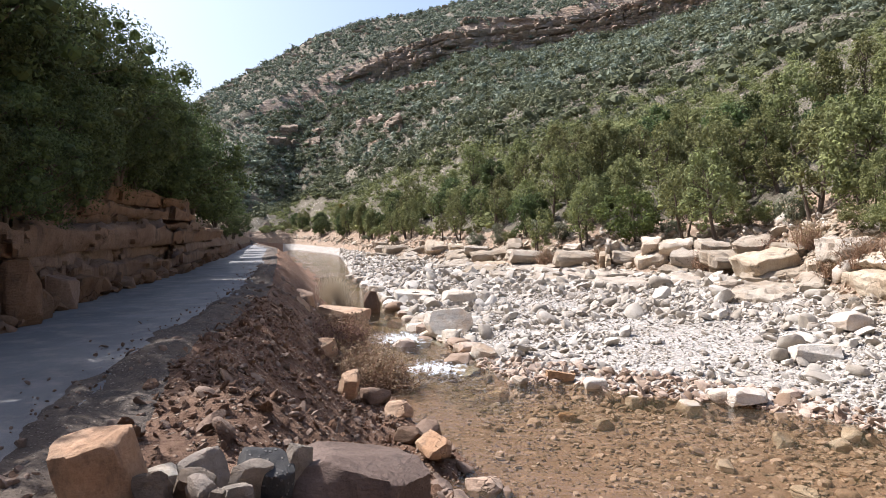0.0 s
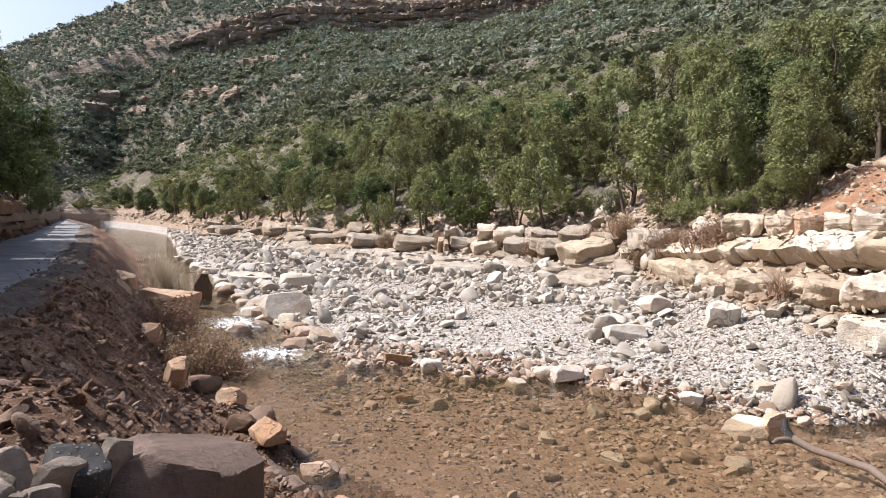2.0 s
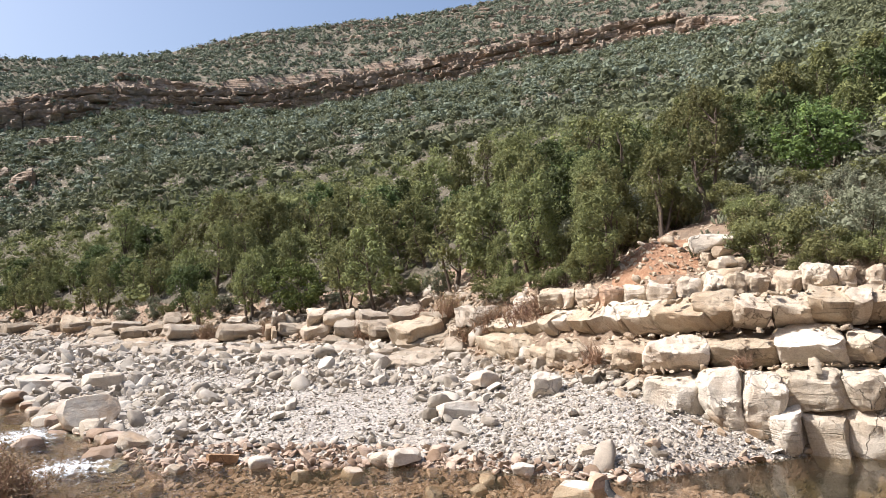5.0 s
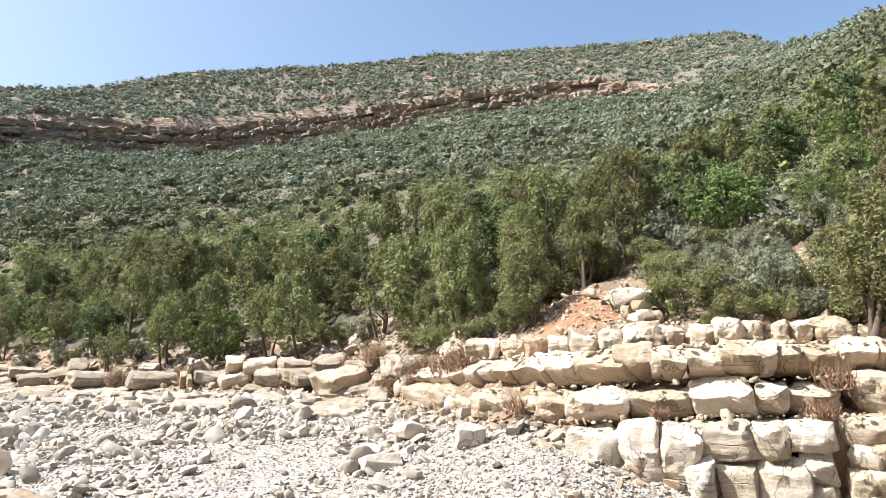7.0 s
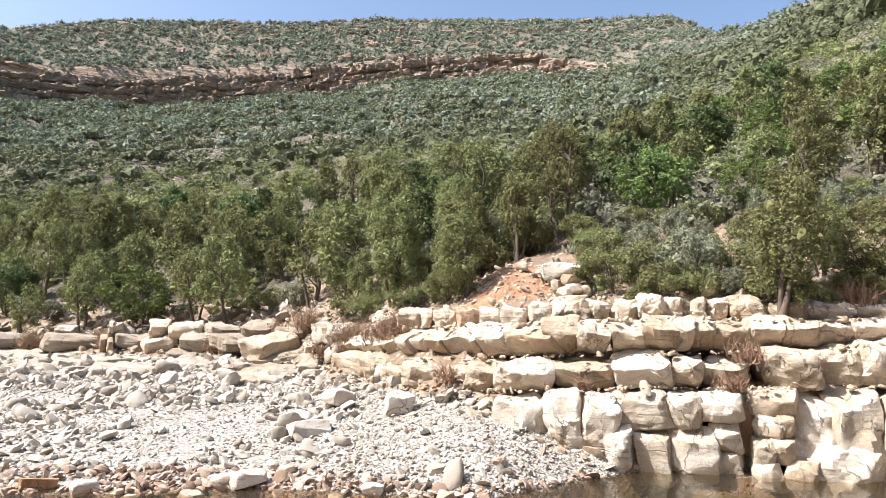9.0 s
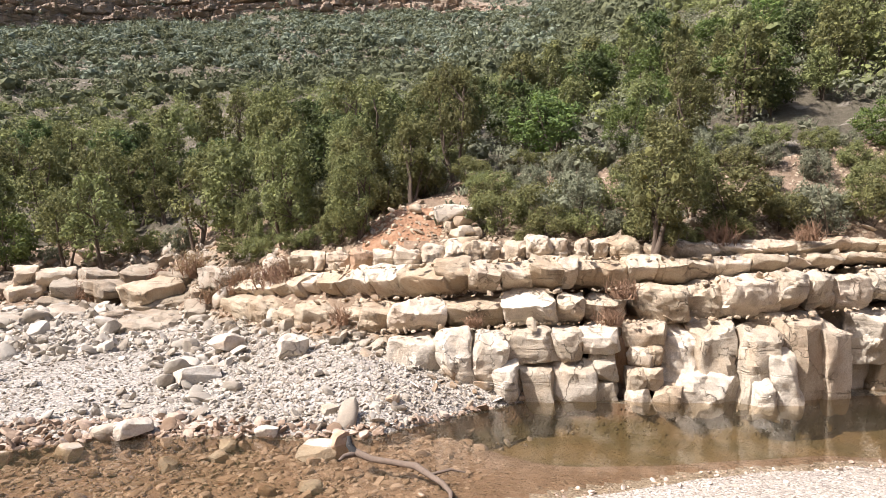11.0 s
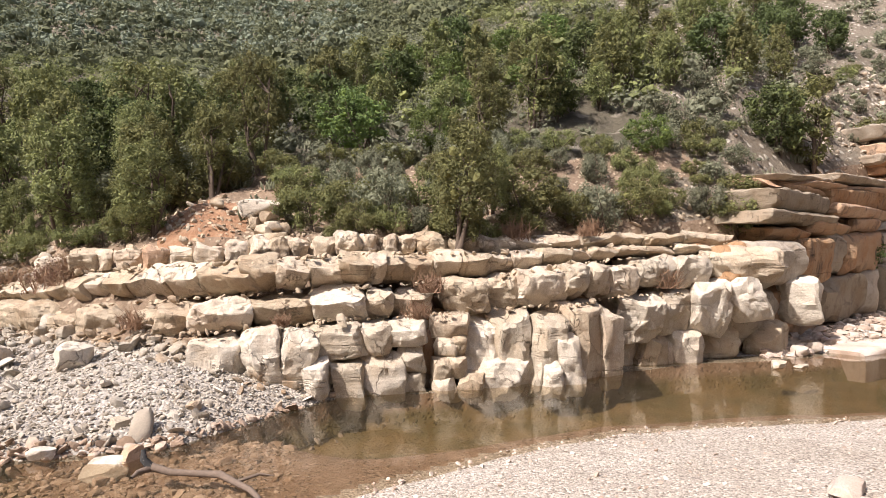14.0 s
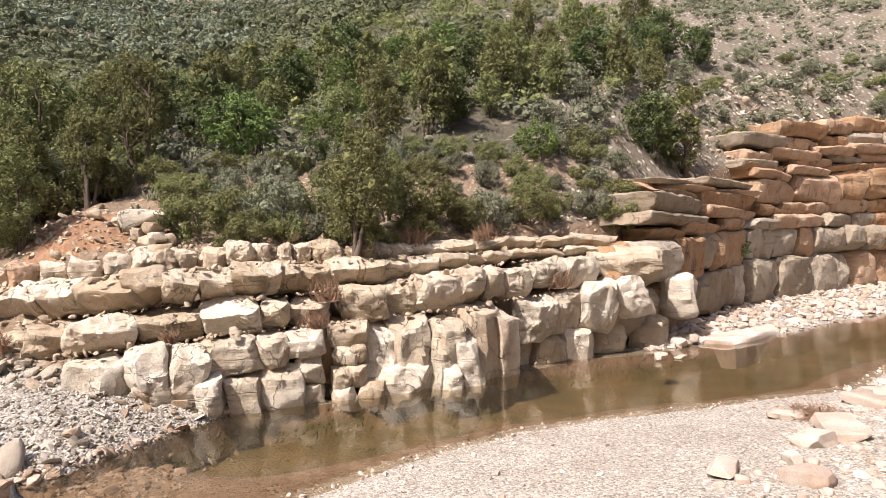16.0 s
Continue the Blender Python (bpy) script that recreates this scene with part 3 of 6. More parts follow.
# ---- water ----
def build_water():
    az = np.concatenate([np.arange(-15.5, 8, 0.25), np.arange(8, 120, 0.75)])
    (rA,) = ring(SHORE, az)
    rows = []
    for f in np.linspace(0, 1, 110):
        r0 = np.where(az < 6, np.maximum(5.0, rA * 0.3), 3.0)
        rows.append(polar(az, r0 + (rA + 1.2 - r0) * f, 0.0))
    v = np.array(rows)
    # two short rapids
    wild = sum(np.exp(-((v[..., 0] - a) / p) ** 2 - ((v[..., 1] - b) / q) ** 2) for a, b, p, q in ((-1.6, 25.0, 1.4, 2.0), (-0.3, 19.6, 1.3, 1.5), (-0.9, 22.3, 0.6, 1.2), (0.7, 16.6, 0.7, 0.7)))
    v[..., 2] += np.where(wild > 0.05, wild * (0.05 + 0.10 * fractal(v[..., 0], v[..., 1], 1.6, 3, 2.0)), 0)
    n, m = v.shape[:2]
    i, j = np.meshgrid(np.arange(n - 1), np.arange(m - 1), indexing="ij")
    q = np.stack([i * m + j, i * m + j + 1, (i + 1) * m + j + 1, (i + 1) * m + j], -1).reshape(-1, 4)
    slot = (wild[:-1, :-1] > 0.2).astype(int).ravel()
    me = mesh_of("water", v.reshape(-1, 3), q, [M_WATER, M_FOAM], slot, smooth=True)
    tagged(new("water", me), "shallow clear river water over a brown stony bed", "water", kind="structure")


build_water()

# ======================= shapes =======================
def cube_grid(n):
    """Vertices on a unit cube's faces (-1..1) and quads, welded."""
    g = np.linspace(-1, 1, n)
    pts, faces, index = [], [], {}
    for axis in range(3):
        for s in (-1, 1):
            ids = np.zeros((n, n), int)
            for i in range(n):
                for j in range(n):
                    p = [0, 0, 0]
                    p[axis], p[(axis + 1) % 3], p[(axis + 2) % 3] = s, g[i], g[j]
                    key = tuple(round(c, 4) for c in p)
                    if key not in index:
                        index[key] = len(pts)
                        pts.append(key)
                    ids[i, j] = index[key]
            for i in range(n - 1):
                for j in range(n - 1):
                    q = [ids[i, j], ids[i + 1, j], ids[i + 1, j + 1], ids[i, j + 1]]
                    faces.append(q if s > 0 else q[::-1])
    return np.array(pts, float), np.array(faces)


CUBE = {n: cube_grid(n) for n in (2, 3, 4, 5, 9, 14, 16, 22)}


def rock_verts(size, seed, n=9, square=6.0, wear=0.06, chips=0.5, beds=0.0):
    """A rough block about size wide, deep and high, resting on z = 0: broken faces, chipped corners, worn bedding grooves."""
    rng = np.random.default_rng(seed)
    v, f = CUBE[n]
    e = square * 2.2
    u = v / ((np.abs(v) ** e).sum(1, keepdims=True) ** (1 / e))
    soft = v / ((np.abs(v) ** 4).sum(1, keepdims=True) ** (1 / 4))
    half = np.array(size) / 2
    m = float(np.min(half)) * 0.6 + float(np.mean(half)) * 0.4
    w = u * half
    nrm = soft / np.linalg.norm(soft, axis=1, keepdims=True)
    w = w + nrm * (soft_noise(w, 1.0 / m, rng, 2) * wear * m * 1.2)[:, None]
    ident = np.eye(3)
    for k in range(int(6 + chips * 22)):
        if k % 3 == 0:
            d = rng.normal(size=3)
        else:
            d = ident[rng.integers(3)] * rng.choice([-1, 1]) + rng.normal(size=3) * (0.30 if k % 3 == 1 else 0.6)
        d = d / np.array(size) * m
        d /= np.linalg.norm(d)
        reach = np.max(w @ d) - rng.uniform(0.03, 0.24) * m * (2.4 if k % 3 == 0 else 1.0)
        over = np.clip(w @ d - reach, 0, None)
        w = w - over[:, None] * d
    if beds:
        for g in rng.uniform(-half[2], half[2], 2):
            near = np.exp(-((w[:, 2] - g + 0.04 * np.sin(w[:, 0] * 3 + g * 9)) / (0.03 + 0.03 * half[2])) ** 2)
            w[:, :2] -= nrm[:, :2] * (near * beds * rng.uniform(0.2, 1.0))[:, None]
    w = w + nrm * (soft_noise(w, 4.5 / m, rng, 3) * wear * m * 0.35)[:, None]
    w[:, 2] += half[2]
    return w, f


def rock_mesh(name, size, seed, mat, **kw):
    v, f = rock_verts(size, seed, **kw)
    me = mesh_of(name, v, f, [mat], smooth=True)
    me.set_sharp_from_angle(angle=radians(28))
    return me


def tube(points, radii, sides=6):
    pts = [Vector(p) for p in points]
    verts, faces = [], []
    for i, p in enumerate(pts):
        t = (pts[min(i + 1, len(pts) - 1)] - pts[max(i - 1, 0)]).normalized()
        u = t.orthogonal().normalized() if i == 0 else (u - t * u.dot(t)).normalized()
        w = t.cross(u)
        for k in range(sides):
            a = 6.28318 * k / sides
            verts.append(p + (u * math.cos(a) + w * math.sin(a)) * radii[i])
        if i:
            b = (i - 1) * sides
            for k in range(sides):
                faces.append((b + k, b + (k + 1) % sides, b + sides + (k + 1) % sides, b + sides + k))
    return np.array([tuple(v) for v in verts]), np.array(faces)


def merge(pieces):
    vs, fs, o = [], [], 0
    for v, f in pieces:
        vs.append(v)
        fs.append(f + o)
        o += len(v)
    return np.concatenate(vs), np.concatenate(fs)


def leaves(centres, size, rng, facing=None, loose=0.6, long=2.0):
    """One small pointed leaf for each centre, lying across its facing direction more or less loosely."""
    n = len(centres)
    k = rng.normal(size=(n, 3)) * (1.0 if facing is None else loose)
    if facing is not None:
        k = k + facing
    k /= np.linalg.norm(k, axis=1, keepdims=True)
    d = rng.normal(size=(n, 3))
    d -= k * (d * k).sum(1, keepdims=True)
    d /= np.linalg.norm(d, axis=1, keepdims=True)
    e = np.cross(k, d)
    s = np.reshape(size, (-1, 1)) * rng.uniform(0.6, 1.35, (n, 1))
    a, b = d * s * 0.5 * long / 1.5, e * s * 0.5 / 1.3
    v = np.stack([centres - a + b, centres + a * 1.1, centres - a - b], 1).reshape(-1, 3)
    return v, np.arange(3 * n).reshape(-1, 3)


GOLD = (1 + 5 ** 0.5) / 2
ICO_V = np.array([(-1, GOLD, 0), (1, GOLD, 0), (-1, -GOLD, 0), (1, -GOLD, 0), (0, -1, GOLD), (0, 1, GOLD), (0, -1, -GOLD), (0, 1, -GOLD),
                  (GOLD, 0, -1), (GOLD, 0, 1), (-GOLD, 0, -1), (-GOLD, 0, 1)], float) / math.hypot(1, GOLD)
ICO_F = np.array([(a, b, c) for a, b, c in itertools.combinations(range(12), 3)
                  if all(abs(np.linalg.norm(ICO_V[p] - ICO_V[q]) - 2 / math.hypot(1, GOLD)) < 1e-6 for p, q in ((a, b), (b, c), (a, c)))])
ICO_F = np.array([t if np.linalg.det(ICO_V[t]) > 0 else t[::-1] for t in ICO_F])


def cores(centres, radius, rng, stretch=1.0):
    """Added solid heart of each leaf clump that blocks light, an uneven twenty-sided mass."""
    n = len(centres)
    t = rng.uniform(0, 6.283, (n, 1))
    k = rng.uniform(0.7, 1.15, (n, 12, 1)) * np.reshape(radius, (-1, 1, 1))
    v = np.repeat(ICO_V[None], n, 0)
    v = np.stack([v[..., 0] * np.cos(t) - v[..., 1] * np.sin(t), v[..., 0] * np.sin(t) + v[..., 1] * np.cos(t), v[..., 2] * stretch], -1) * k + centres[:, None]
    return v.reshape(-1, 3), (ICO_F[None] + 12 * np.arange(n)[:, None, None]).reshape(-1, 3)


def tufts(centres, radius, per, leaf, rng, stretch=1.0, heart=0.45, loose=0.6, fray=0.22):
    """Leaf clumps: a solid light-blocking heart wrapped in leaves that look outwards."""
    which = np.repeat(np.arange(len(centres)), per)
    d = rng.normal(size=(len(which), 3)) + np.array([0, 0, 0.25])
    d /= np.linalg.norm(d, axis=1, keepdims=True)
    out_by = (0.80 + np.abs(rng.normal(size=(len(which), 1))) * fray) * np.asarray(radius)[which][:, None]
    p = centres[which] + d * out_by * np.array([1, 1, stretch])
    size = np.asarray(leaf)[which] if np.ndim(leaf) else np.full(len(which), leaf)
    return merge([leaves(p, size, rng, d, loose), cores(centres, np.asarray(radius) * heart, rng, stretch)])


# ======================= trees =======================
def tree_pieces(seed, h, w, clumps, per, leaf, stems=2, low=0.2, blob=0.3, lean=0.1, tall=1.0, up=0.3):
    """Trunk mesh data and crown mesh data for one tree."""
    rng = np.random.default_rng(seed)
    wood = []
    crown_c = np.array([rng.normal() * lean * w, rng.normal() * lean * w, h * (low + (1 - low) / 2)])
    half = np.array([w / 2, w / 2, h * (1 - low) / 2])
    cs = []
    lobes = rng.normal(size=(5, 3))
    lobes /= np.linalg.norm(lobes, axis=1, keepdims=True)
    while len(cs) < clumps:
        d = rng.normal(size=3)
        d /= np.linalg.norm(d)
        k = 0.72 + 0.28 * np.max(lobes @ d)
        rad = rng.uniform(0.35, 1.0) ** 0.5 * k
        p = crown_c + d * rad * half
        taper = 1 - 0.45 * max(0, (p[2] - crown_c[2]) / half[2]) ** 2 * tall
        p[:2] = crown_c[:2] + (p[:2] - crown_c[:2]) * taper
        if p[2] > h * low * 0.7:
            cs.append(p)
    cs = np.array(cs)
    for s in range(stems):
        base = np.array([rng.normal() * 0.12, rng.normal() * 0.12, -0.25])
        tip = crown_c + np.array([rng.normal() * w * 0.16, rng.normal() * w * 0.16, half[2] * rng.uniform(0.2, 0.7)])
        mid = base * 0.5 + tip * 0.5 + rng.normal(size=3) * np.array([0.12, 0.12, 0.02]) * h * 0.4
        line = []
        for t in np.linspace(0, 1, 7):
            line.append((1 - t) ** 2 * base + 2 * t * (1 - t) * mid + t * t * tip + rng.normal(size=3) * 0.015 * h * t)
        r0 = 0.020 * h * rng.uniform(0.8, 1.3) / stems ** 0.3
        wood.append(tube(line, np.linspace(r0 * 1.4, r0 * 0.25, 7)))
        line = np.array(line)
        for c in cs[rng.permutation(len(cs))[: max(4, len(cs) // (4 * stems))]]:
            k = int(np.clip(np.argmin(np.linalg.norm(line - c, axis=1)) - 1, 1, 5))
            a = line[k]
            m = a * 0.5 + c * 0.5 + rng.normal(size=3) * 0.06 * h
            wood.append(tube([a, m, c], [r0 * 0.5, r0 * 0.3, r0 * 0.1], 4))
    radius = blob * rng.uniform(0.55, 1.35, len(cs))
    cs[:, 2] = np.maximum(cs[:, 2], 0.5 * radius)
    return merge(wood), tufts(cs, radius, per, leaf, rng, 0.8 + up, fray=0.3)


KINDS = {}


def tree_kind(key, name, label, category, leaf_mat, seeds, **kw):
    """Each kind once with fine leaves, for those near the river, and once with coarser ones."""
    for suffix, more, small in (("", 1.5, 0.78), ("_far", 0.6, 1.25)):
        KINDS[key + suffix] = []
        for s in seeds:
            trunk, crown = tree_pieces(s, **{**kw, "per": int(kw["per"] * more), "leaf": kw["leaf"] * small})
            KINDS[key + suffix].append((name, label, category, mesh_of("trunk", *trunk, [M_BARK], smooth=True), mesh_of("crown", *crown, [leaf_mat])))


def plant(key, x, y, scale=1.0, rng=random, squash=1.0, which=None, sink=0.05, z=None, group="", yaw=None):
    v = KINDS[key if math.hypot(x, y) < 34 else key + "_far"]
    name, label, category, trunk, crown = v[which if which is not None else rng.randrange(len(v))]
    base = new(name)
    z = float(height(x, y)[0]) - sink if z is None else z
    base.matrix_world = pose(x, y, z, 0, 0, rng.uniform(0, 360) if yaw is None else yaw) @ Matrix.Diagonal((scale, scale, scale * squash, 1))
    part("trunk", trunk, base)
    part("crown", crown, base)
    return tagged(base, label, category, group)


tree_kind("juniper", "juniper_tree", "upright olive-green juniper tree with dense feathery foliage", "tree", L_OLIVE, (11, 12, 13, 14),
          h=5.0, w=2.6, clumps=64, per=105, leaf=0.10, stems=3, low=0.05, blob=0.30, tall=0.9, up=0.45)
tree_kind("tamarisk", "tamarisk_tree", "slender tamarisk tree with thin open grey-green foliage", "tree", L_OLIVE, (21, 22, 23, 24),
          h=5.6, w=3.3, clumps=50, per=95, leaf=0.10, stems=2, low=0.16, blob=0.32, tall=0.5, up=0.5)
tree_kind("carob", "carob_tree", "round dark green tree with dense leafy crown on the slope", "tree", L_DARK, (31, 32, 33, 34),
          h=4.2, w=3.9, clumps=66, per=110, leaf=0.115, stems=3, low=0.03, blob=0.40, tall=0.5, up=0.1)
tree_kind("bright", "acacia_tree", "low spreading bright green tree at the bank's edge", "tree", L_BRIGHT, (41, 42),
          h=3.6, w=4.4, clumps=62, per=105, leaf=0.105, stems=3, low=0.05, blob=0.36, tall=0.6, up=0.0)
tree_kind("bush", "shrub", "rounded olive-green shrub above the rock ledge", "shrub", L_OLIVE, (51, 52, 53, 54),
          h=1.8, w=2.6, clumps=40, per=90, leaf=0.085, stems=4, low=0.05, blob=0.27, tall=0.4, up=0.1)
tree_kind("grey", "shrub", "grey-green twiggy shrub on the stony slope", "shrub", L_GREY, (61, 62, 63),
          h=1.7, w=2.2, clumps=34, per=80, leaf=0.085, stems=6, low=0.05, blob=0.25, tall=0.5, up=0.4)
tree_kind("roadside", "roadside_tree", "large dark broad-leaved tree overhanging the road cutting", "tree", L_DARK, (71, 72, 73),
          h=7.0, w=7.5, clumps=110, per=120, leaf=0.13, stems=3, low=0.02, blob=0.60, tall=0.35, up=0.0)

TREES = random.Random(5)
# trees that stand out, by azimuth, distance, kind, scale
NAMED = [(71.0, 25.6, "juniper", 0.62), (74.5, 26.4, "bush", 1.25), (80.5, 27.6, "grey", 1.2), (83.5, 29.2, "bush", 1.0),
         (55.6, 24.6, "bush", 0.95), (58.4, 24.9, "bush", 1.05), (62.4, 25.0, "grey", 1.1), (64.6, 25.8, "bush", 0.9), (91.3, 32.6, "bush", 1.15), (88.4, 31.5, "grey", 0.9),
         (16.5, 50.5, "bright", 1.15), (8.3, 53.5, "tamarisk", 0.8), (12.2, 52.5, "tamarisk", 0.98), (22.8, 45, "tamarisk", 1.15), (20.5, 47.5, "tamarisk", 0.9),
         (60.0, 34, "bright", 0.95), (57.5, 36, "carob", 1.05), (75.0, 36, "juniper", 1.05), (77.0, 37.5, "carob", 0.9), (84.8, 35, "bright", 0.62),
         (96.4, 43.5, "juniper", 1.15), (98.6, 46.0, "carob", 1.1), (94.2, 42, "carob", 1.0), (47.6, 29.2, "juniper", 0.9), (44.5, 29.4, "bush", 1.3), (41.0, 29.6, "juniper", 1.0),
         (36.5, 30.4, "juniper", 1.1), (32.5, 35.6, "juniper", 1.15), (29.5, 39.5, "tamarisk", 1.1)]
taken = []
for az, r, key, s in NAMED:
    x, y = r * math.sin(radians(az)), r * math.cos(radians(az))
    plant(key, x, y, s, TREES, group="valley trees" if key not in ("bush", "grey") else "slope shrubs")
    taken.append((x, y, 1.5))


plant("juniper", 22.5 * math.sin(radians(68.2)), 22.5 * math.cos(radians(68.2)), 0.97, TREES, which=0, z=4.2, squash=1.02, group="valley trees")
taken.append((22.3 * math.sin(radians(68.2)), 22.3 * math.cos(radians(68.2)), 1.6))


def scatter_trees(count, az0, az1, depth0, depth1, mix, scale0, scale1, gap):
    """Trees behind the ledge's top edge, kept apart from one another."""
    made = tries = 0
    while made < count and tries < count * 30:
        tries += 1
        az = TREES.uniform(az0, az1)
        r_top = float(ring(TOP, np.array([az]))[0][0])
        r = r_top + TREES.uniform(depth0, depth1)
        x, y = r * math.sin(radians(az)), r * math.cos(radians(az))
        if (43 < az < 52.5 and r < 28.2) or any((x - a) ** 2 + (y - b) ** 2 < (gap * g) ** 2 for a, b, g in taken):
            continue
        key = TREES.choice(mix)
        plant(key, x, y, TREES.uniform(scale0, scale1), TREES, squash=TREES.uniform(0.85, 1.15),
              group="valley trees" if key not in ("bush", "grey") else "slope shrubs")
        taken.append((x, y, 1.0))
        made += 1


scatter_trees(30, -8, 36, 1.5, 5, ["bush", "grey", "tamarisk", "bush"], 0.55, 1.0, 1.6)
scatter_trees(14, -15.5, -8, 1, 26, ["tamarisk", "carob", "bush"], 0.8, 1.3, 3.0)
scatter_trees(60, -9, 36, 3, 13, ["tamarisk", "tamarisk", "juniper", "tamarisk", "carob"], 0.7, 1.15, 2.3)
scatter_trees(34, -6, 36, 14, 28, ["carob", "juniper", "tamarisk"], 0.9, 1.3, 3.2)
scatter_trees(22, 34, 52, 3, 12, ["juniper", "carob", "tamarisk", "bush"], 0.8, 1.1, 2.0)
scatter_trees(12, 32, 43, 0.3, 2.6, ["bush", "bush", "juniper"], 0.5, 0.9, 1.0)
scatter_trees(80, 46, 94, 8, 30, ["carob", "juniper", "bright", "juniper", "grey", "juniper"], 0.6, 1.05, 2.3)
scatter_trees(40, 53.5, 92, -0.1, 1.6, ["bush", "bush", "grey"], 0.4, 0.8, 0.85)
scatter_trees(24, 36, 50, 1.6, 9, ["bush", "grey", "bush"], 0.55, 1.0, 0.95)
scatter_trees(60, 52, 92, 1.6, 8, ["grey", "bush", "grey"], 0.4, 0.8, 0.95)
scatter_trees(30, 34, 56, 12, 30, ["carob", "juniper", "grey", "tamarisk"], 0.8, 1.2, 2.6)
scatter_trees(40, 96, 112, 1, 16, ["grey", "grey", "bush"], 0.4, 1.0, 1.5)
scatter_trees(12, 92, 101, 6, 22, ["carob", "juniper", "grey"], 0.6, 1.1, 2.4)

# road side trees over the cutting, and unseen further ones beside the standing point, added to shade the road
for az, r, s, k in [(-37, 18.4, 0.8, 0), (-32, 21.5, 0.78, 1), (-29.5, 25.5, 0.85, 2), (-26, 28.8, 0.9, 0), (-23.4, 33.2, 0.95, 1), (-21.4, 38, 0.8, 2), (-20.3, 46, 0.6, 0),
                    (-19.3, 58, 0.5, 1), (-18.2, 75, 0.45, 2), (-43, 17.5, 0.95, 2), (-52, 16, 0.75, 0), (-64, 15, 0.7, 1), (-78, 12.6, 0.95, 2), (-94, 12.0, 0.75, 0), (-70, 11.8, 1.1, 0), (-58, 12.8, 0.95, 1), (-39, 20.5, 0.9, 1), (-30.5, 22.2, 0.5, 2), (-26.5, 27.3, 0.5, 0), (-24.2, 31.6, 0.55, 1), (-35, 18.9, 0.5, 2), (-22.3, 35.6, 0.5, 0)]:
    x, y = r * math.sin(radians(az)), r * math.cos(radians(az))
    plant("roadside", x, y, s, TREES, which=k, sink=0.6, group="roadside trees")
# out-of-view tree added to shade the verge and rubble heap
plant("roadside", -9.4, 8.0, 0.92, TREES, squash=1.15, which=1, group="roadside trees")
for k, az in enumerate([-50, -46, -42.5, -40, -38, -36, -34, -32.2, -30.6, -29.2, -27.8, -26.4, -25.2, -22.6, -20.2, -19.2, -18.4, -17.8]):
    r = float(ring(SHORE, np.array([az]))[0][0]) + (1.5 if az < -25 else 2.0)
    z = 4.3 if az < -31 else 5.9 if az < -20 else 4.6 if az < -18.5 else 3.6
    plant("roadside", r * math.sin(radians(az)), r * math.cos(radians(az)), 0.36 + 0.05 * (k % 4), TREES, which=k % 3, z=z, group="roadside trees")

# ======================= scrub on the far slopes =======================
def shrub_cloud(name, label, count, az0, az1, band, size0, size1, cards, mat, seed, keep=0.45, flat=0.8, leaf=0.1):
    """Scrub too far and too many to count: small tufts of leaf cards in one mesh."""
    rng = np.random.default_rng(seed)
    az = rng.uniform(az0, az1, count * 3)
    lo, hi = ring(band[0], az)[0], ring(band[1], az)[0]
    r = np.sqrt(rng.uniform(lo ** 2, hi ** 2))
    x, y = r * np.sin(np.radians(az)), r * np.cos(np.radians(az))
    dens = fractal(x, y, 0.03, 4, 4.0) * 0.45 + fractal(x, y, 0.12, 3, 8.0) * 0.5 + rng.normal(size=len(x)) * 0.5
    pick = np.argsort(-dens)[: int(len(x) * keep)]
    pick = pick[rng.permutation(len(pick))[:count]]
    x, y, az, r = x[pick], y[pick], az[pick], r[pick]
    z = ground_at(az, r)
    n = len(x)
    size = rng.uniform(size0, size1, n) * rng.choice([0.7, 1.0, 1.0, 1.35], n)
    lobes = 3 if cards >= 30 else 2 if cards >= 8 else 1
    own = np.repeat(np.arange(n), lobes)
    c = np.stack([x, y, z], -1)[own]
    c[:, :2] += rng.normal(size=(len(own), 2)) * size[own][:, None] * 0.2
    c[:, 2] += size[own] * flat * rng.uniform(0.2, 0.45, len(own))
    v, f = tufts(c, size[own] * rng.uniform(0.26, 0.40, len(own)) * (1.25 if lobes == 1 else 1.0), cards, size[own] * leaf, rng, flat, 0.4 if cards >= 30 else 0.58, 0.55, 0.28)
    ob = new(name, mesh_of(name, v, f, [mat]))
    return tagged(ob, label, "scrub", kind="stuff")


def beyond(table, extra):
    return [(a, r + extra, *rest) for a, r, *rest in table]


shrub_cloud("near_scrub", "olive and grey-green scrub covering the slope behind the trees", 1700, -15, 92, (beyond(TOP, 12), beyond(BENCH, 75)), 1.5, 2.7, 85, L_OLIVE, 1, 0.9, leaf=0.052)
shrub_cloud("near_scrub", "olive scrub between the riverside trees", 1000, -15, 26, (beyond(TOP, 5), beyond(BENCH, 60)), 1.6, 3.2, 34, L_OLIVE, 9, 0.95, leaf=0.06)
shrub_cloud("near_scrub", "grey-green scrub between the trees on the stony slope", 600, 40, 94, (beyond(TOP, 6), beyond(BENCH, 60)), 1.2, 2.4, 75, L_GREY, 7, 0.9, leaf=0.052)
shrub_cloud("sparse_scrub", "low grey scrub scattered on the stony slope above the tall cliff", 1300, 92, 114, (beyond(TOP, 3), beyond(BENCH, 75)), 0.8, 2.2, 34, L_GREY, 8, 0.6, leaf=0.06)
shrub_cloud("slope_scrub", "dense dark green scrub on the valley side", 9000, -16, 96, (beyond(BENCH, 50), LOW), 2.2, 4.8, 24, L_FAR, 2, 0.97, leaf=0.105)
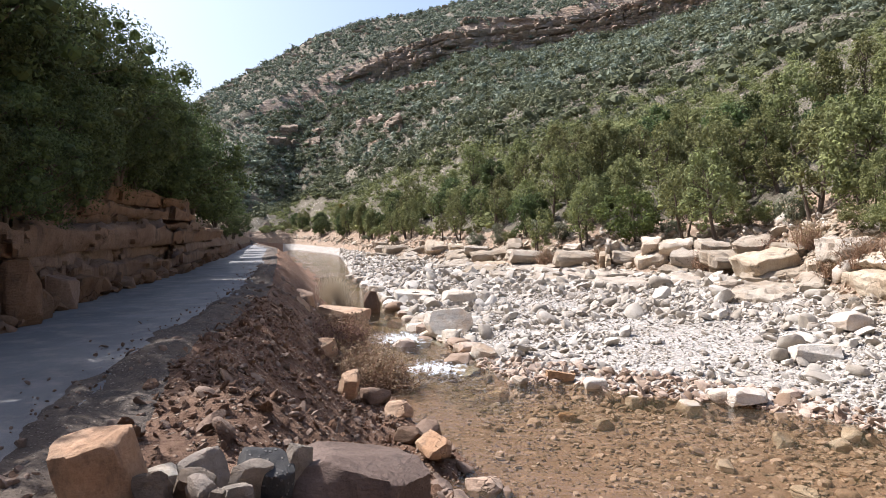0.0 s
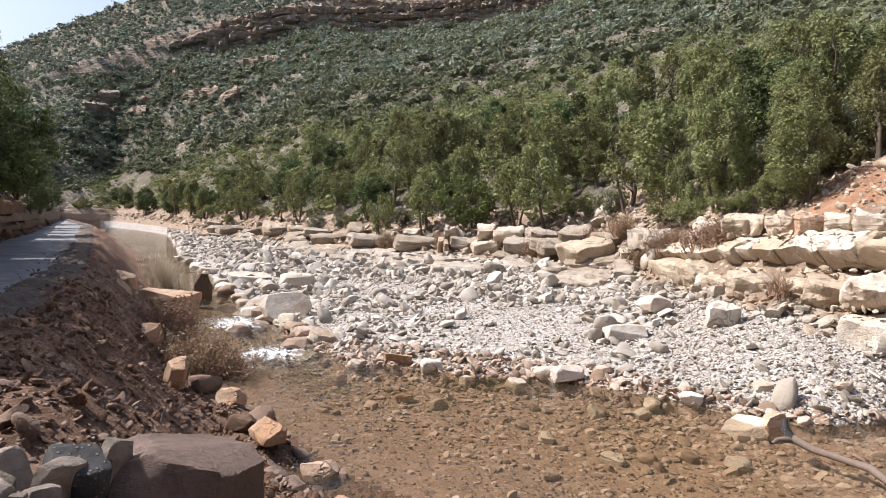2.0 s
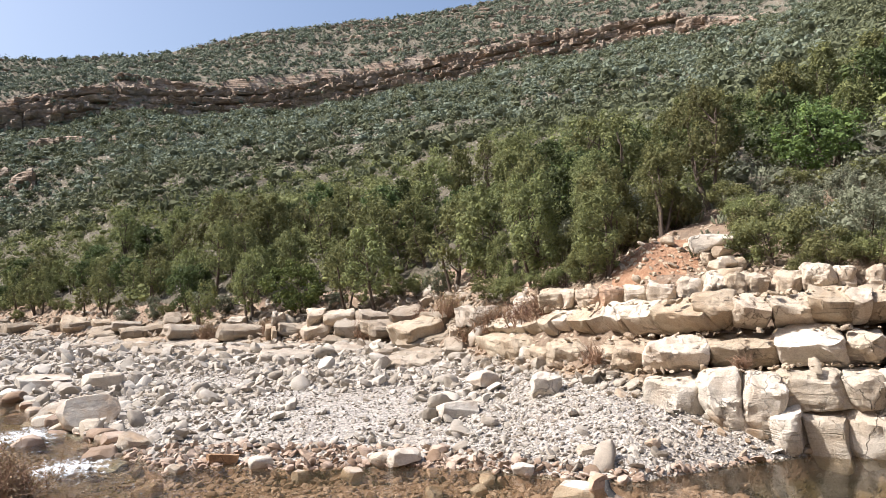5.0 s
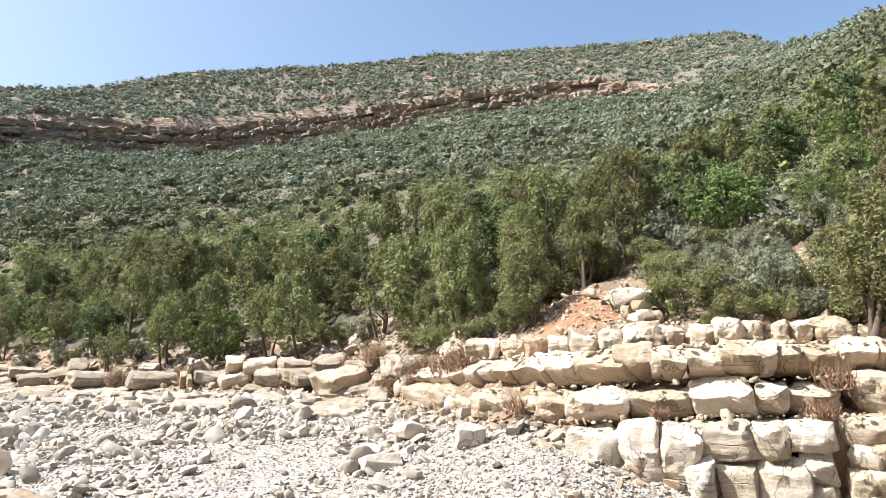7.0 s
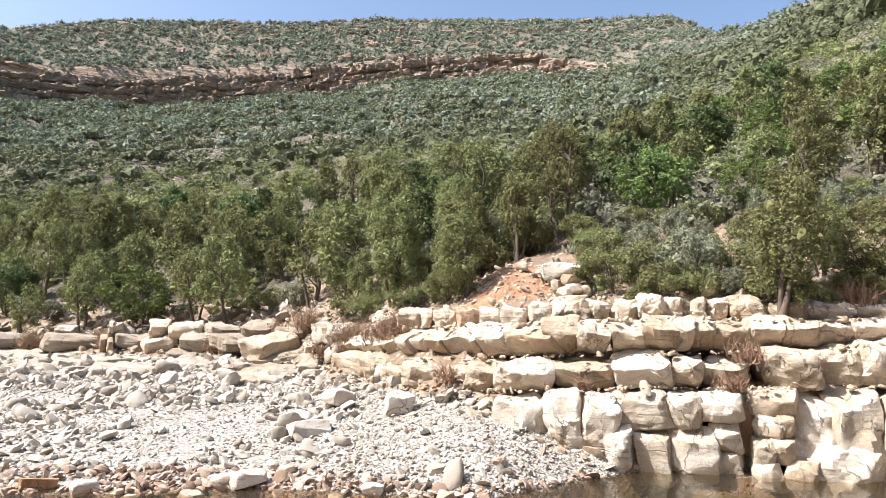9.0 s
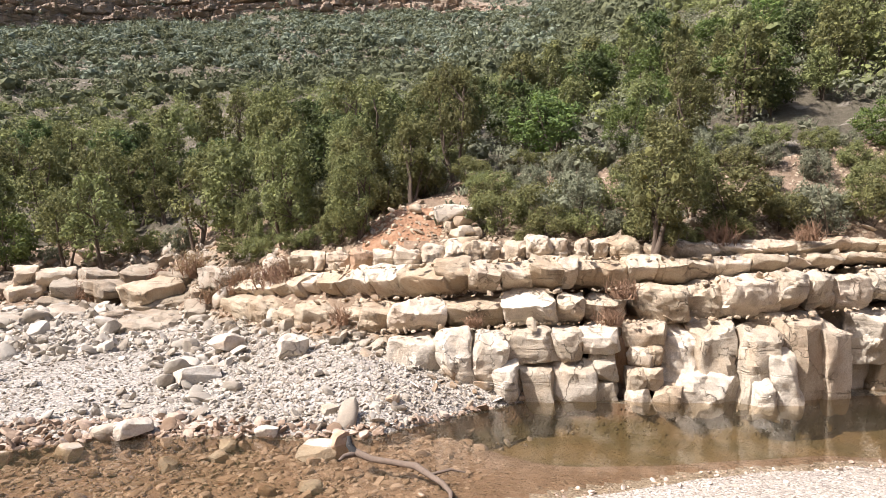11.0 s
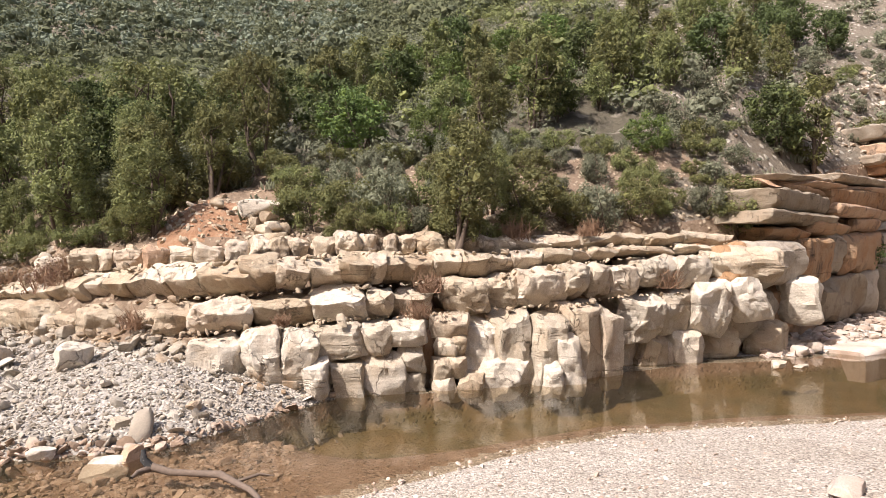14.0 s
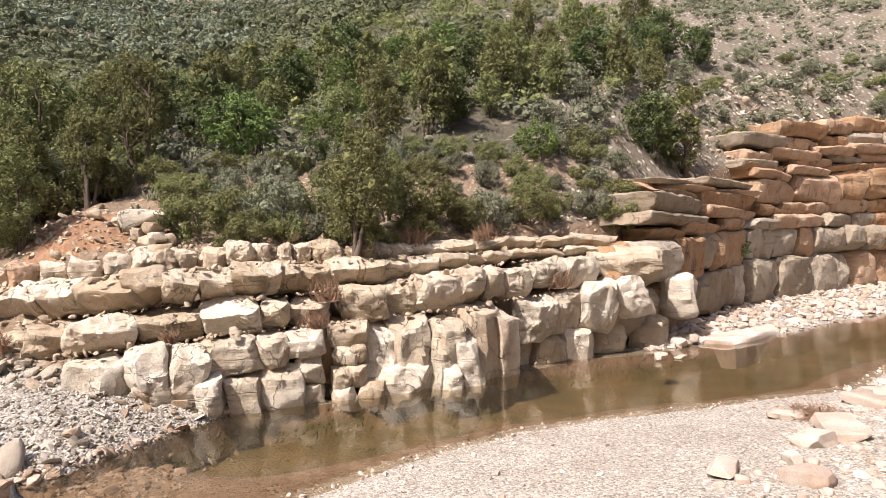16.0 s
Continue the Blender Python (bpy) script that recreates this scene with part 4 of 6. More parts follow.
shrub_cloud("mountain_scrub", "scattered scrub between the cliff bands of the mountain", 11000, -26, 70, (HIGH, beyond(CREST, 8)), 1.6, 4.4, 9, L_HAZED, 3, 0.8, leaf=0.16)
shrub_cloud("mountain_scrub", "scrub on the mountain's lower flank, paled grey-green to imitate haze", 6500, -24, 60, (MID, HIGH), 1.8, 4.6, 12, L_HAZED, 6, 0.8, leaf=0.13)
shrub_cloud("bank_scrub", "dark scrub on the slope above the road", 900, -175, -17, (BENCH, MID), 1.6, 3.4, 12, L_DARK, 4, 0.7, leaf=0.14)


def strata(name, label, count, az0, az1, table, dz0, dz1, size, seed, mat, dr=0.0):
    """Broken rock bands on the mountain, of flat slabs in beds."""
    rng = np.random.default_rng(seed)
    pieces = []
    for _ in range(count):
        az = rng.uniform(az0, az1)
        r, z = (float(v[0]) for v in ring(table, np.array([az])))
        bed = round(rng.uniform(dz0, dz1) / 1.6) * 1.6
        w = size * rng.lognormal(0, 0.45)
        v, f = rock_verts((w, rng.uniform(2.5, 4), rng.uniform(0.8, 2.0)), int(rng.integers(1 << 30)), n=3, square=3, wear=0.16, chips=0.1)
        a = radians(-az + rng.normal() * 9)
        rr = r + dr + (bed * 0.45 if dr < 0 else 2.2 * bed) + rng.normal() * 0.8
        rot = np.array([[math.cos(a), -math.sin(a), 0], [math.sin(a), math.cos(a), 0], [0, 0, 1]])
        zz = float(ground_at(az, rr)[0]) - 0.5 if dr > 0 else z + bed + (fractal(np.array([rr * math.sin(radians(az))]), np.array([rr * math.cos(radians(az))]), 0.03, 5, 9.0)[0]) * 3.0 * 1.0
        pieces.append((v @ rot.T + np.array([rr * math.sin(radians(az)), rr * math.cos(radians(az)), zz]), f))
    ob = new(name, mesh_of(name, *merge(pieces), [mat]))
    return tagged(ob, label, "rock band", kind="stuff")


strata("rim_rocks", "broken rock rim along the mountain crest", 260, 8, 62, CREST, -7.0, -2.4, 3.6, 22, M_CLIFF, -2.0)
strata("cliff_band", "thin rock ledges high on the mountain", 260, -22, 50, HIGH, 10.0, 34.0, 4.0, 24, M_CLIFF, 20.0)

# ======================= rock ledges across the river =======================
def knots(table, az):
    t = np.array(table, float)
    return np.array([np.interp(az, t[:, 0], t[:, k]) for k in range(1, t.shape[1])])


def fracture(p, scale):
    """Steps of broken rock: one level for each cell round a scattered point, sunk along the cell's edges."""
    out = np.empty(len(p))
    for i, q in enumerate(p):
        q = Vector(q) * scale
        d, pts = noise.voronoi(q)
        v = []
        for a in pts[:2]:
            h = [math.sin(a.x * p + a.y * 78.233 + a.z * 37.719) * 43758.5453 for p in (12.9898, 31.17, 57.31)]
            h = [c - math.floor(c) - 0.5 for c in h]
            e = q - a
            v.append(h[0] + 1.0 * h[1] * (e.x + e.y) + 1.2 * h[2] * e.z)
        w = 0.5 + 0.5 * min(1.0, (d[1] - d[0]) / 0.07)
        out[i] = v[0] * w + v[1] * (1 - w) - 0.3 * max(0.0, 1 - (d[1] - d[0]) / 0.09)
    return out


def grit(p, scale, octaves=4):
    return np.array([noise.fractal(Vector(q) * scale, 0.9, 2.1, octaves) for q in p])


def bed_block(a0, a1, table, rng, depth, size, rough, jitter, rise, under, crack, lean0, lean1, slope, flute=1.0):
    """One jointed length of a rock bed between two azimuths: front face, top and undercut base, ends drawn into the joints."""
    wide = math.radians(a1 - a0) * float(knots(table, (a0 + a1) / 2)[0])
    n = max(4, int(wide / size) + 1)
    s = np.linspace(0, 1, n)
    az = a0 + (a1 - a0) * s
    r, b, t = knots(table, az)
    push = rng.uniform(-jitter, jitter)
    turn = rng.normal() * 0.07 * wide
    high = float(np.mean(t - b))
    t = t + rng.uniform(-rise, rise) * high + (s - 0.5) * rng.normal() * 0.10 * high
    m = max(4, int(high / size) + 1)
    lip = under * high * rng.uniform(0.15, 1.0)
    rad = min(0.10, 0.2 * high) * rng.uniform(0.4, 1.3)
    prof = [(depth, 0.0), (depth * 0.45, 0.0), (lip + rad, 0.0)]
    cap = 1 - slope
    prof += [(lip * (1 - v) ** 2 + rad * (np.exp(-v * high / rad * 1.5) + np.exp(-(1 - v) * high / rad * 1.5)), v * cap) for v in np.linspace(0.03, 0.97, m)]
    prof += [(rad * 1.6, cap), (0.22 * depth, cap + slope * 0.45), (0.42 * depth, cap + slope * 0.8), (0.7 * depth, 1.0), (depth, 1.0)]
    edge = np.minimum(s, 1 - s) * wide
    groove = crack * rng.uniform(0.5, 1.5) * np.exp(-(edge / (0.09 + 0.03 * high)) ** 1.5)
    cols = []
    for back, v in prof:
        rr = r + back + push + turn * (s - 0.5) + np.where(back < depth * 0.9, groove, 0)
        az_v = az + (lean0 * (1 - s) + lean1 * s) * (v - 0.5)
        cols.append(polar(az_v, rr, b + (t - b) * v - (0.6 * groove if back > rad * 1.5 and v > 0.3 else 0)))
    g = np.array(cols)
    flat = g.reshape(-1, 3) * np.array([1, 1, flute])
    k = 0.5 / rough ** 0.5
    warp = np.stack([grit(flat + 3.1 * q, 1.3, 3) for q in range(3)], -1) * 0.13
    d = rough * (1.0 * fracture(flat + warp + 7.7, 0.62 * k) + 0.6 * fracture(flat + warp, 1.45 * k) + 0.14 * fracture(flat - warp + 3.3, 3.2 * k) + 0.35 * grit(flat, 1.1 * k, 6))
    d = d.reshape(g.shape[:2])
    out_ = np.stack([-np.sin(np.radians(az)), -np.cos(np.radians(az)), 0 * az], -1)
    front = np.array([1.0 if 2 <= k < len(prof) - 4 else 0.35 if 0 < k < len(prof) - 1 else 0.0 for k in range(len(prof))])
    g = g + out_[None] * (d * front[:, None])[..., None]
    top = np.array([0.0] * (len(prof) - 6) + [0.15, 0.3, 0.4, 0.4, 0.4, 0.3])
    g[..., 2] += d * top[:, None]
    # close the ends
    ends = []
    for k in (0, -1):
        e = g[:, k].copy()
        far = polar(az[k], r[k] + depth, 0.0)
        e[:, :2] = far[:2]
        ends.append(e)
    g = np.concatenate([ends[0][:, None], g, ends[1][:, None]], 1)
    k, q = g.shape[:2]
    i, j = np.meshgrid(np.arange(k - 1), np.arange(q - 1), indexing="ij")
    f = np.stack([i * q + j, i * q + j + 1, (i + 1) * q + j + 1, (i + 1) * q + j], -1).reshape(-1, 4)
    return g.reshape(-1, 3), f


def ledge(label, joints, table, mat, depth=1.5, square=7.0, seed=0, n=9, jitter=0.15, wear=0.06, rise=0.08, gap=0.0, alt=None, alt_share=0.0, size=0.07, rough=0.28,
          under=0.3, crack=0.08, slope=0.15, category="rock ledge", lean=0.08, flute=1.0, skip=0.0):
    """A bed of jointed blocks. table: azimuth, distance of the front, lower and upper height."""
    rng = np.random.default_rng(seed)
    base = new("rock_ledge")
    mid = knots(table, sum(joints) / len(joints))
    base.matrix_world = wall_pose(sum(joints) / len(joints), mid[0], mid[1])
    inv = base.matrix_world.inverted()
    leans = rng.normal(size=len(joints)) * math.degrees(lean * (mid[2] - mid[1]) / mid[0])
    for k, (a0, a1) in enumerate(zip(joints, joints[1:])):
        if rng.random() < skip:
            continue
        v, f = bed_block(a0 - 0.03, a1 + 0.03, table, rng, depth, size, rough * rng.uniform(0.7, 1.3), jitter, rise, under, crack, leans[k], leans[k + 1], slope, flute)
        me = mesh_of("block", v, f, [alt if alt and rng.random() < alt_share else mat], smooth=True)
        me.set_sharp_from_angle(angle=radians(38))
        ob = new("block", me)
        ob.parent = base
        ob.matrix_parent_inverse = inv
    return tagged(base, label, category, kind="structure")


def hewn(w, d, h, rng, n=18, square=14.0, under=0.25, brow=0.2, chips=16, wear=0.5, taper=0.0):
    """A weathered block of bedded rock: x along the wall, front at y = 0, standing on z = 0. Broken facets, a slanting brow, an undercut foot."""
    v, f = CUBE[n]
    f = f[v[f][:, :, 1].min(1) < 0.999]
    v = v * np.array([1, 1, 1.0])
    v[:, 1] = (v[:, 1] + 1) ** 1.5 / 2 ** 0.5 - 1
    u = v / ((np.abs(v) ** square).sum(1, keepdims=True) ** (1 / square))
    half = np.array([w, d, h]) / 2
    p = u * half
    m = min(w, h) * 0.6 + 0.15
    off = Vector(rng.uniform(-50, 50, 3))
    q = p * np.array([1.0, 1.0, 0.7])
    big = np.array([noise.noise_vector(Vector(a) * (1.1 / m) + off) for a in q])
    p = p + big * 0.34 * m * wear
    # slanting top, then large and small breaks
    c = np.array([rng.normal() * 0.12, -rng.uniform(0.3, 0.7), 1.0])
    cuts = [(c, c @ np.array([0, -half[1], half[2] * (1 - 2 * brow)]))]
    for k in range(chips):
        if k < 4:
            c = np.array([rng.normal() * 0.28, -1.0, rng.normal() * 0.22])
        elif k % 2:
            c = np.array([rng.choice([-1, 1]) * rng.uniform(0.3, 1.3), -1.0, rng.normal() * 0.5])
        else:
            c = np.array([rng.normal() * 0.5, -1.0, rng.choice([-1, 1, 1]) * rng.uniform(0.4, 1.6)])
        c /= np.linalg.norm(c)
        top = np.abs(c[0]) * half[0] - c[1] * half[1] + np.abs(c[2]) * half[2]
        bite = rng.uniform(0.02, 0.12) * m if k < 4 else rng.uniform(0.10, 0.42) * m
        cuts.append((c, top - bite))
    for c, reach in cuts:
        l = c @ c
        p = p - (np.clip(p @ c - reach, 0, None) / l)[:, None] * c
    t = np.clip(p[:, 2] / h + 0.5, 0, 1)
    front = np.clip(0.5 - p[:, 1] / d, 0, 1)
    p[:, 1] += front * under * (1 - t) ** 2
    p[:, 0] *= 1 + taper * (t - 0.5)
    p[:, 0] += rng.normal() * 0.09 * h * (t - 0.5)
    fine = np.array([noise.fractal(Vector(a) * (2.2 / m) + off, 0.7, 2.1, 5) for a in p])
    step = np.array([noise.noise(Vector((a[0] * 0.4, a[1] * 0.4, a[2] * 5.0 / m)) + off) for a in p])
    broken = fracture(p * np.array([1, 1, 0.8]) + big * 0.12 * m + np.array(off), 1.5 / m) if n > 9 else 0.0
    p = p + u / np.linalg.norm(u, axis=1, keepdims=True) * ((fine * 0.08 + step * 0.05 + broken * 0.12) * m * wear)[:, None]
    p += half * np.array([0, 1, 1])
    return p, f


def rock_bed(label, blocks, mat, seed, depth=1.6, alt=None, alt_share=0.0, turn=5.0, tilt=2.0, snug=1.05, run=None, **kw):
    """A row of blocks: azimuths of the ends, distance, lower and upper height; run: the table whose line they follow."""
    rng = np.random.default_rng(seed)
    base = new("rock_ledge")
    a, r, z = (blocks[0][0] + blocks[-1][1]) / 2, blocks[len(blocks) // 2][2], blocks[0][3]
    base.matrix_world = wall_pose(a, r, z)
    inv = base.matrix_world.inverted()
    for k, (a0, a1, r, z0, z1) in enumerate(blocks):
        mid = (a0 + a1) / 2
        w = math.radians(a1 - a0) * r
        back = 0.95 * float(knots(run, a1)[0] - knots(run, a0)[0]) if run else 0.0
        swing = math.degrees(math.atan2(back, w))
        w = math.hypot(w, back)
        opts = {"square": rng.uniform(8.0, 18.0), "under": rng.uniform(0.08, 0.4), "brow": rng.uniform(0.02, 0.22), "taper": rng.normal() * 0.08, **kw}
        v, f = hewn(w * snug + 0.04, depth, (z1 - z0) * 0.98, rng, 9 if r > 30 and mid < 31 else 14 if r > 29 and mid > 91 else 22 if w > 1.4 else 16, **opts)
        me = mesh_of("block", v, f, [alt if alt and rng.random() < alt_share else mat], smooth=True)
        me.set_sharp_from_angle(angle=radians(24))
        ob = new("block", me)
        ob.matrix_world = wall_pose(mid, r + rng.uniform(-0.06, 0.06), z0, swing + rng.normal() * turn) @ pose(0, 0, 0, rng.normal() * tilt, rng.normal() * tilt, 0)
        ob.parent = base
        ob.matrix_parent_inverse = inv
    return tagged(base, label, "rock ledge", kind="structure")


def row(joints, table, jitter=0.1, rise=0.06, seed=0, drop=0.0):
    """Blocks between joints along a table of azimuth, distance, lower and upper height."""
    rng = np.random.default_rng(seed)
    out = []
    for a0, a1 in zip(joints, joints[1:]):
        r, b, t = knots(table, (a0 + a1) / 2)
        out.append((a0, a1, r + rng.uniform(-jitter, jitter), b + drop, t + rng.uniform(-rise, rise)))
    return out


def spaced(az0, az1, table, width, seed):
    """Joints at uneven steps of about that width."""
    rng = np.random.default_rng(seed)
    out = [az0]
    while out[-1] < az1:
        r = knots(table, out[-1])[0]
        out.append(out[-1] + math.degrees(width * rng.uniform(0.55, 1.6) / r))
    out[-1] = az1
    return out


T1 = [(44, 19.6, 0.35, 1.95), (50, 19.3, 0.3, 2.05), (54, 19.2, 0.05, 2.1), (58, 19.4, -0.3, 2.25), (60, 19.6, -0.3, 2.25), (66, 20.0, -0.3, 2.35), (71, 20.9, -0.3, 2.43), (78.5, 21.7, -0.3, 2.5),
      (81, 23.3, -0.3, 2.65), (82.5, 24, 0.1, 2.7), (86, 26.0, 0.45, 2.7), (91, 28.2, 0.9, 2.65)]
T2 = [(-6, 88.6, 0.7, 1.5), (2.4, 61.4, 0.7, 1.55), (9, 48.3, 0.9, 1.7), (14, 44.3, 1.0, 1.85), (24, 38.1, 1.2, 2.15), (32, 28.2, 1.4, 2.4), (34, 26.4, 1.4, 2.45), (37, 24.1, 1.45, 2.5), (38.5, 23.6, 1.5, 2.57), (43, 22.2, 1.8, 2.75), (48, 20.1, 2.0, 2.96),
      (60, 20.1, 2.2, 3.2), (70.4, 21.2, 2.4, 3.39), (76.7, 22.2, 2.45, 3.77), (83, 25.0, 2.65, 4.07), (88.7, 27.6, 2.65, 4.15), (91, 28.6, 2.65, 4.2)]
T3 = [(-6, 90.8, 1.4, 2.2), (2.4, 63.2, 1.5, 2.25), (9, 50, 1.65, 2.45), (14, 45.7, 1.8, 2.7), (24, 39.2, 2.1, 2.8), (32, 29.3, 2.35, 3.1), (34, 27.6, 2.35, 3.2), (37, 25.2, 2.45, 3.5), (38.5, 24.6, 2.5, 3.7), (43, 22.6, 2.75, 3.85), (48, 20.6, 2.95, 3.95),
      (60, 20.4, 3.2, 4.25), (70.4, 21.7, 3.38, 4.25), (76.7, 23.2, 3.7, 4.35), (83, 26.0, 4.05, 4.5), (88.7, 28.5, 4.1, 4.55), (91, 29.4, 4.15, 4.7)]
T4 = [(-6, 93, 2.1, 2.7), (2.4, 65, 2.15, 2.8), (9, 51.8, 2.4, 3.05), (14, 47.4, 2.65, 3.4), (24, 40.6, 2.75, 3.5), (32, 30.6, 3.05, 3.8), (34, 28.9, 3.15, 3.9), (38.5, 25.8, 3.6, 4.4), (48, 22.4, 3.8, 4.65), (60, 22.0, 4.1, 5.0),
      (70.4, 23.1, 4.1, 4.8), (76.7, 24.0, 4.3, 4.83), (83, 26.9, 4.45, 5.0), (88.7, 29.4, 4.5, 5.13), (91, 30.2, 4.6, 5.3)]
rock_bed("white water-worn limestone blocks sunk in the gravel", [(45.6, 48.9, 19.3, 0.1, 1.95), (48.4, 51.3, 19.6, 0.1, 1.75), (50.5, 53.3, 19.2, 0.1, 2.13), (53.0, 55.7, 19.1, 0.1, 2.0), (55.0, 56.9, 18.9, -0.1, 1.2)],
    M_WHITE, 1, depth=1.5, square=5, turn=9, tilt=5, chips=12, taper=0.3, wear=0.8)
rock_bed("massive cracked block of white limestone standing at the water", [(55.7, 60.2, 19.5, 1.08, 2.16), (60.1, 62.4, 19.65, 1.12, 2.1), (62.2, 65.1, 19.85, 1.36, 2.2), (57.4, 59.9, 19.4, -0.4, 1.12),
    (59.4, 63.4, 19.65, -0.4, 1.28), (62.9, 65.2, 20.0, 0.5, 1.42), (63.0, 65.3, 19.95, -0.4, 0.6)], M_WHITE, 2, depth=1.7, turn=3, tilt=1.5, under=0.05)
rock_bed("pale stacked stones beside a cleft", [(65.9, 67.7, 20.3, 0.9, 1.62), (67.6, 69.0, 20.4, 0.95, 1.7), (66.1, 67.5, 20.1, 0.3, 0.94), (67.4, 68.9, 20.2, 0.25, 0.98), (68.1, 70.2, 20.3, -0.3, 0.5),
    (66.0, 68.2, 20.1, -0.4, 0.34), (65.6, 68.9, 20.5, 1.55, 2.35)], M_LEDGE, 3, depth=1.2, turn=8, tilt=4)
# a rust-coloured block stands in for the cleft's shade
rock_bed("cleft between two limestone blocks, its shade imitated by rust-brown rock", [(64.4, 67.4, 20.9, -0.4, 2.4)], M_RUST, 13, depth=1.2)
rock_bed("massive pale limestone standing in the river", [(68.6, 72.6, 20.9, -0.5, 2.42), (71.9, 75.0, 21.1, -0.5, 2.46), (70.4, 74.6, 20.7, -0.5, 0.9), (74.8, 77.8, 21.3, -0.5, 2.22), (75.6, 77.6, 21.0, -0.5, 0.7), (77.6, 79.2, 21.6, -0.5, 1.72)],
    M_WHITE, 4, run=T1, depth=2.4, turn=5, tilt=2, under=0.05, chips=18, wear=0.8)
rock_bed("tall fin of tan limestone at the pool", [(79.1, 81.4, 22.6, -0.5, 2.74), (81.2, 82.7, 23.1, -0.5, 2.5)], M_LEDGE, 5, run=T1, depth=2.2, turn=6, tilt=2, chips=18)
rock_bed("hanging blocks of overhanging limestone above the pool", [(82.4, 84.2, 25.6, -0.5, 2.4), (83.7, 86.2, 25.2, 0.95, 2.75), (86.1, 88.6, 26.4, 1.1, 2.9), (88.5, 91.0, 27.2, 1.0, 3.2), (90.8, 93.6, 28.3, 1.4, 3.3), (93.5, 96.6, 31.4, 1.4, 3.4)],
    M_WHITE, 6, run=T1, depth=2.6, turn=7, tilt=3, under=0.5, chips=16, wear=0.8)
rock_bed("low columns of pale limestone under the overhang", [(84.5, 86.0, 25.9, -0.5, 1.2), (85.9, 87.0, 26.6, -0.5, 0.9), (86.8, 88.8, 26.8, -0.5, 1.3), (88.9, 91.4, 28.6, -0.5, 1.3), (91.4, 94.0, 30.2, -0.5, 1.4)], M_LEDGE, 7, run=T1, depth=1.8, turn=8, tilt=3)
# the rust rock colour imitates deep shade under the overhang
WATERLINE = [(82, 26.2, -0.4, 0.7), (86, 28.3, -0.4, 0.8), (91, 30.4, -0.4, 1.1), (97, 37, -0.2, 1.2)]
rock_bed("undercut bed of limestone at the waterline, rock colour darkened like cave shade", row(spaced(82, 97, WATERLINE, 1.6, 30), WATERLINE, 0.3, 0.1, 17), M_RUST, 17, run=WATERLINE, depth=1.5)
rock_bed("rounded cream limestone blocks above the gravel", [(30.6, 34.5, 27.6, 1.4, 2.62), (34.8, 37.0, 25.0, 1.4, 2.3), (37.4, 40.5, 23.4, 1.5, 2.64), (40.8, 42.7, 22.6, 1.6, 2.4)], M_LEDGE, 8, run=T2, depth=1.3, square=5, turn=10, tilt=6, wear=0.8)
rock_bed("second bed of rounded cream limestone blocks", [(43.1, 46.5, 21.2, 1.66, 2.78), (45.9, 50.5, 19.9, 1.84, 2.84), (50.2, 55.4, 20.3, 2.02, 2.92), (55.2, 60.1, 19.9, 2.1, 3.08), (59.9, 62.3, 20.2, 2.2, 3.15), (62.3, 65.6, 20.7, 2.2, 3.1)],
    M_LEDGE, 9, depth=1.6, alt=M_WHITE, alt_share=0.5, square=6, under=0.6, wear=0.9, brow=0.34, snug=1.0)
rock_bed("second bed of square cream limestone blocks over the water", [(66.9, 70.9, 20.9, 2.3, 3.5), (70.7, 74.4, 21.8, 2.36, 3.56), (74.3, 78.2, 22.2, 2.42, 3.66), (78.1, 80.1, 22.9, 2.62, 3.78), (80.1, 82.0, 23.9, 2.66, 3.85),
    (82.0, 84.1, 24.8, 2.72, 3.89), (84.0, 86.8, 26.0, 2.85, 4.05), (86.7, 89.5, 27.2, 2.9, 4.12), (89.3, 94.4, 28.3, 3.1, 4.42)], M_LEDGE, 10, run=T2, depth=2.0, alt=M_WHITE, alt_share=0.5, under=0.4, chips=16, wear=0.8)
rock_bed("third bed of jointed tan limestone blocks", row([30.1, 31.3, 32.5, 33.5, 34.5, 35.2, 36.3, 37.2, 38.8, 40.3, 41.9, 43.1, 45.7, 49.6, 52.7, 55.4, 58.0, 60.7, 62.1, 63.8, 66.3, 68.6], [(a, r - 0.05, b + 0.08, t + 0.06) for a, r, b, t in T3], 0.12, 0.05, 6),
    M_LEDGE, 11, run=T3, depth=1.7, under=0.7, turn=5, chips=15, tilt=2, brow=0.42, wear=0.7)
rock_bed("third bed of thin pale limestone slabs over the water", row([68.6, 71.4, 73.5, 76.0, 78.2, 80.4, 82.2, 84.0, 87.0, 90.5], [(a, r, b + 0.05, t) for a, r, b, t in T3], 0.15, 0.05, 7), M_LEDGE, 12, run=T3, depth=2.2, under=0.6, turn=4, brow=0.3, wear=0.7)
rock_bed("top bed of small rounded tan limestone blocks", row([34.6, 37.2, 39.6, 40.3, 42.3, 44.2, 46.0, 48.3, 50.3, 51.9, 53.5, 55.6, 57.8, 59.8, 61.2, 62.6, 64.5, 67.0, 69.6, 73.1], T4, 0.2, 0.08, 8), M_LEDGE, 14, depth=1.2, alt=M_RUST, alt_share=0.12,
    square=7, turn=10, tilt=5, snug=0.94, wear=0.9)
rock_bed("top bed of flat pale limestone slabs", row([73.1, 76.5, 79.0, 82.5, 84.5, 87.5, 91.0], T4, 0.2, 0.04, 9), M_LEDGE, 15, run=T4, depth=2.2, under=0.5, turn=4, brow=0.3, wear=0.8)
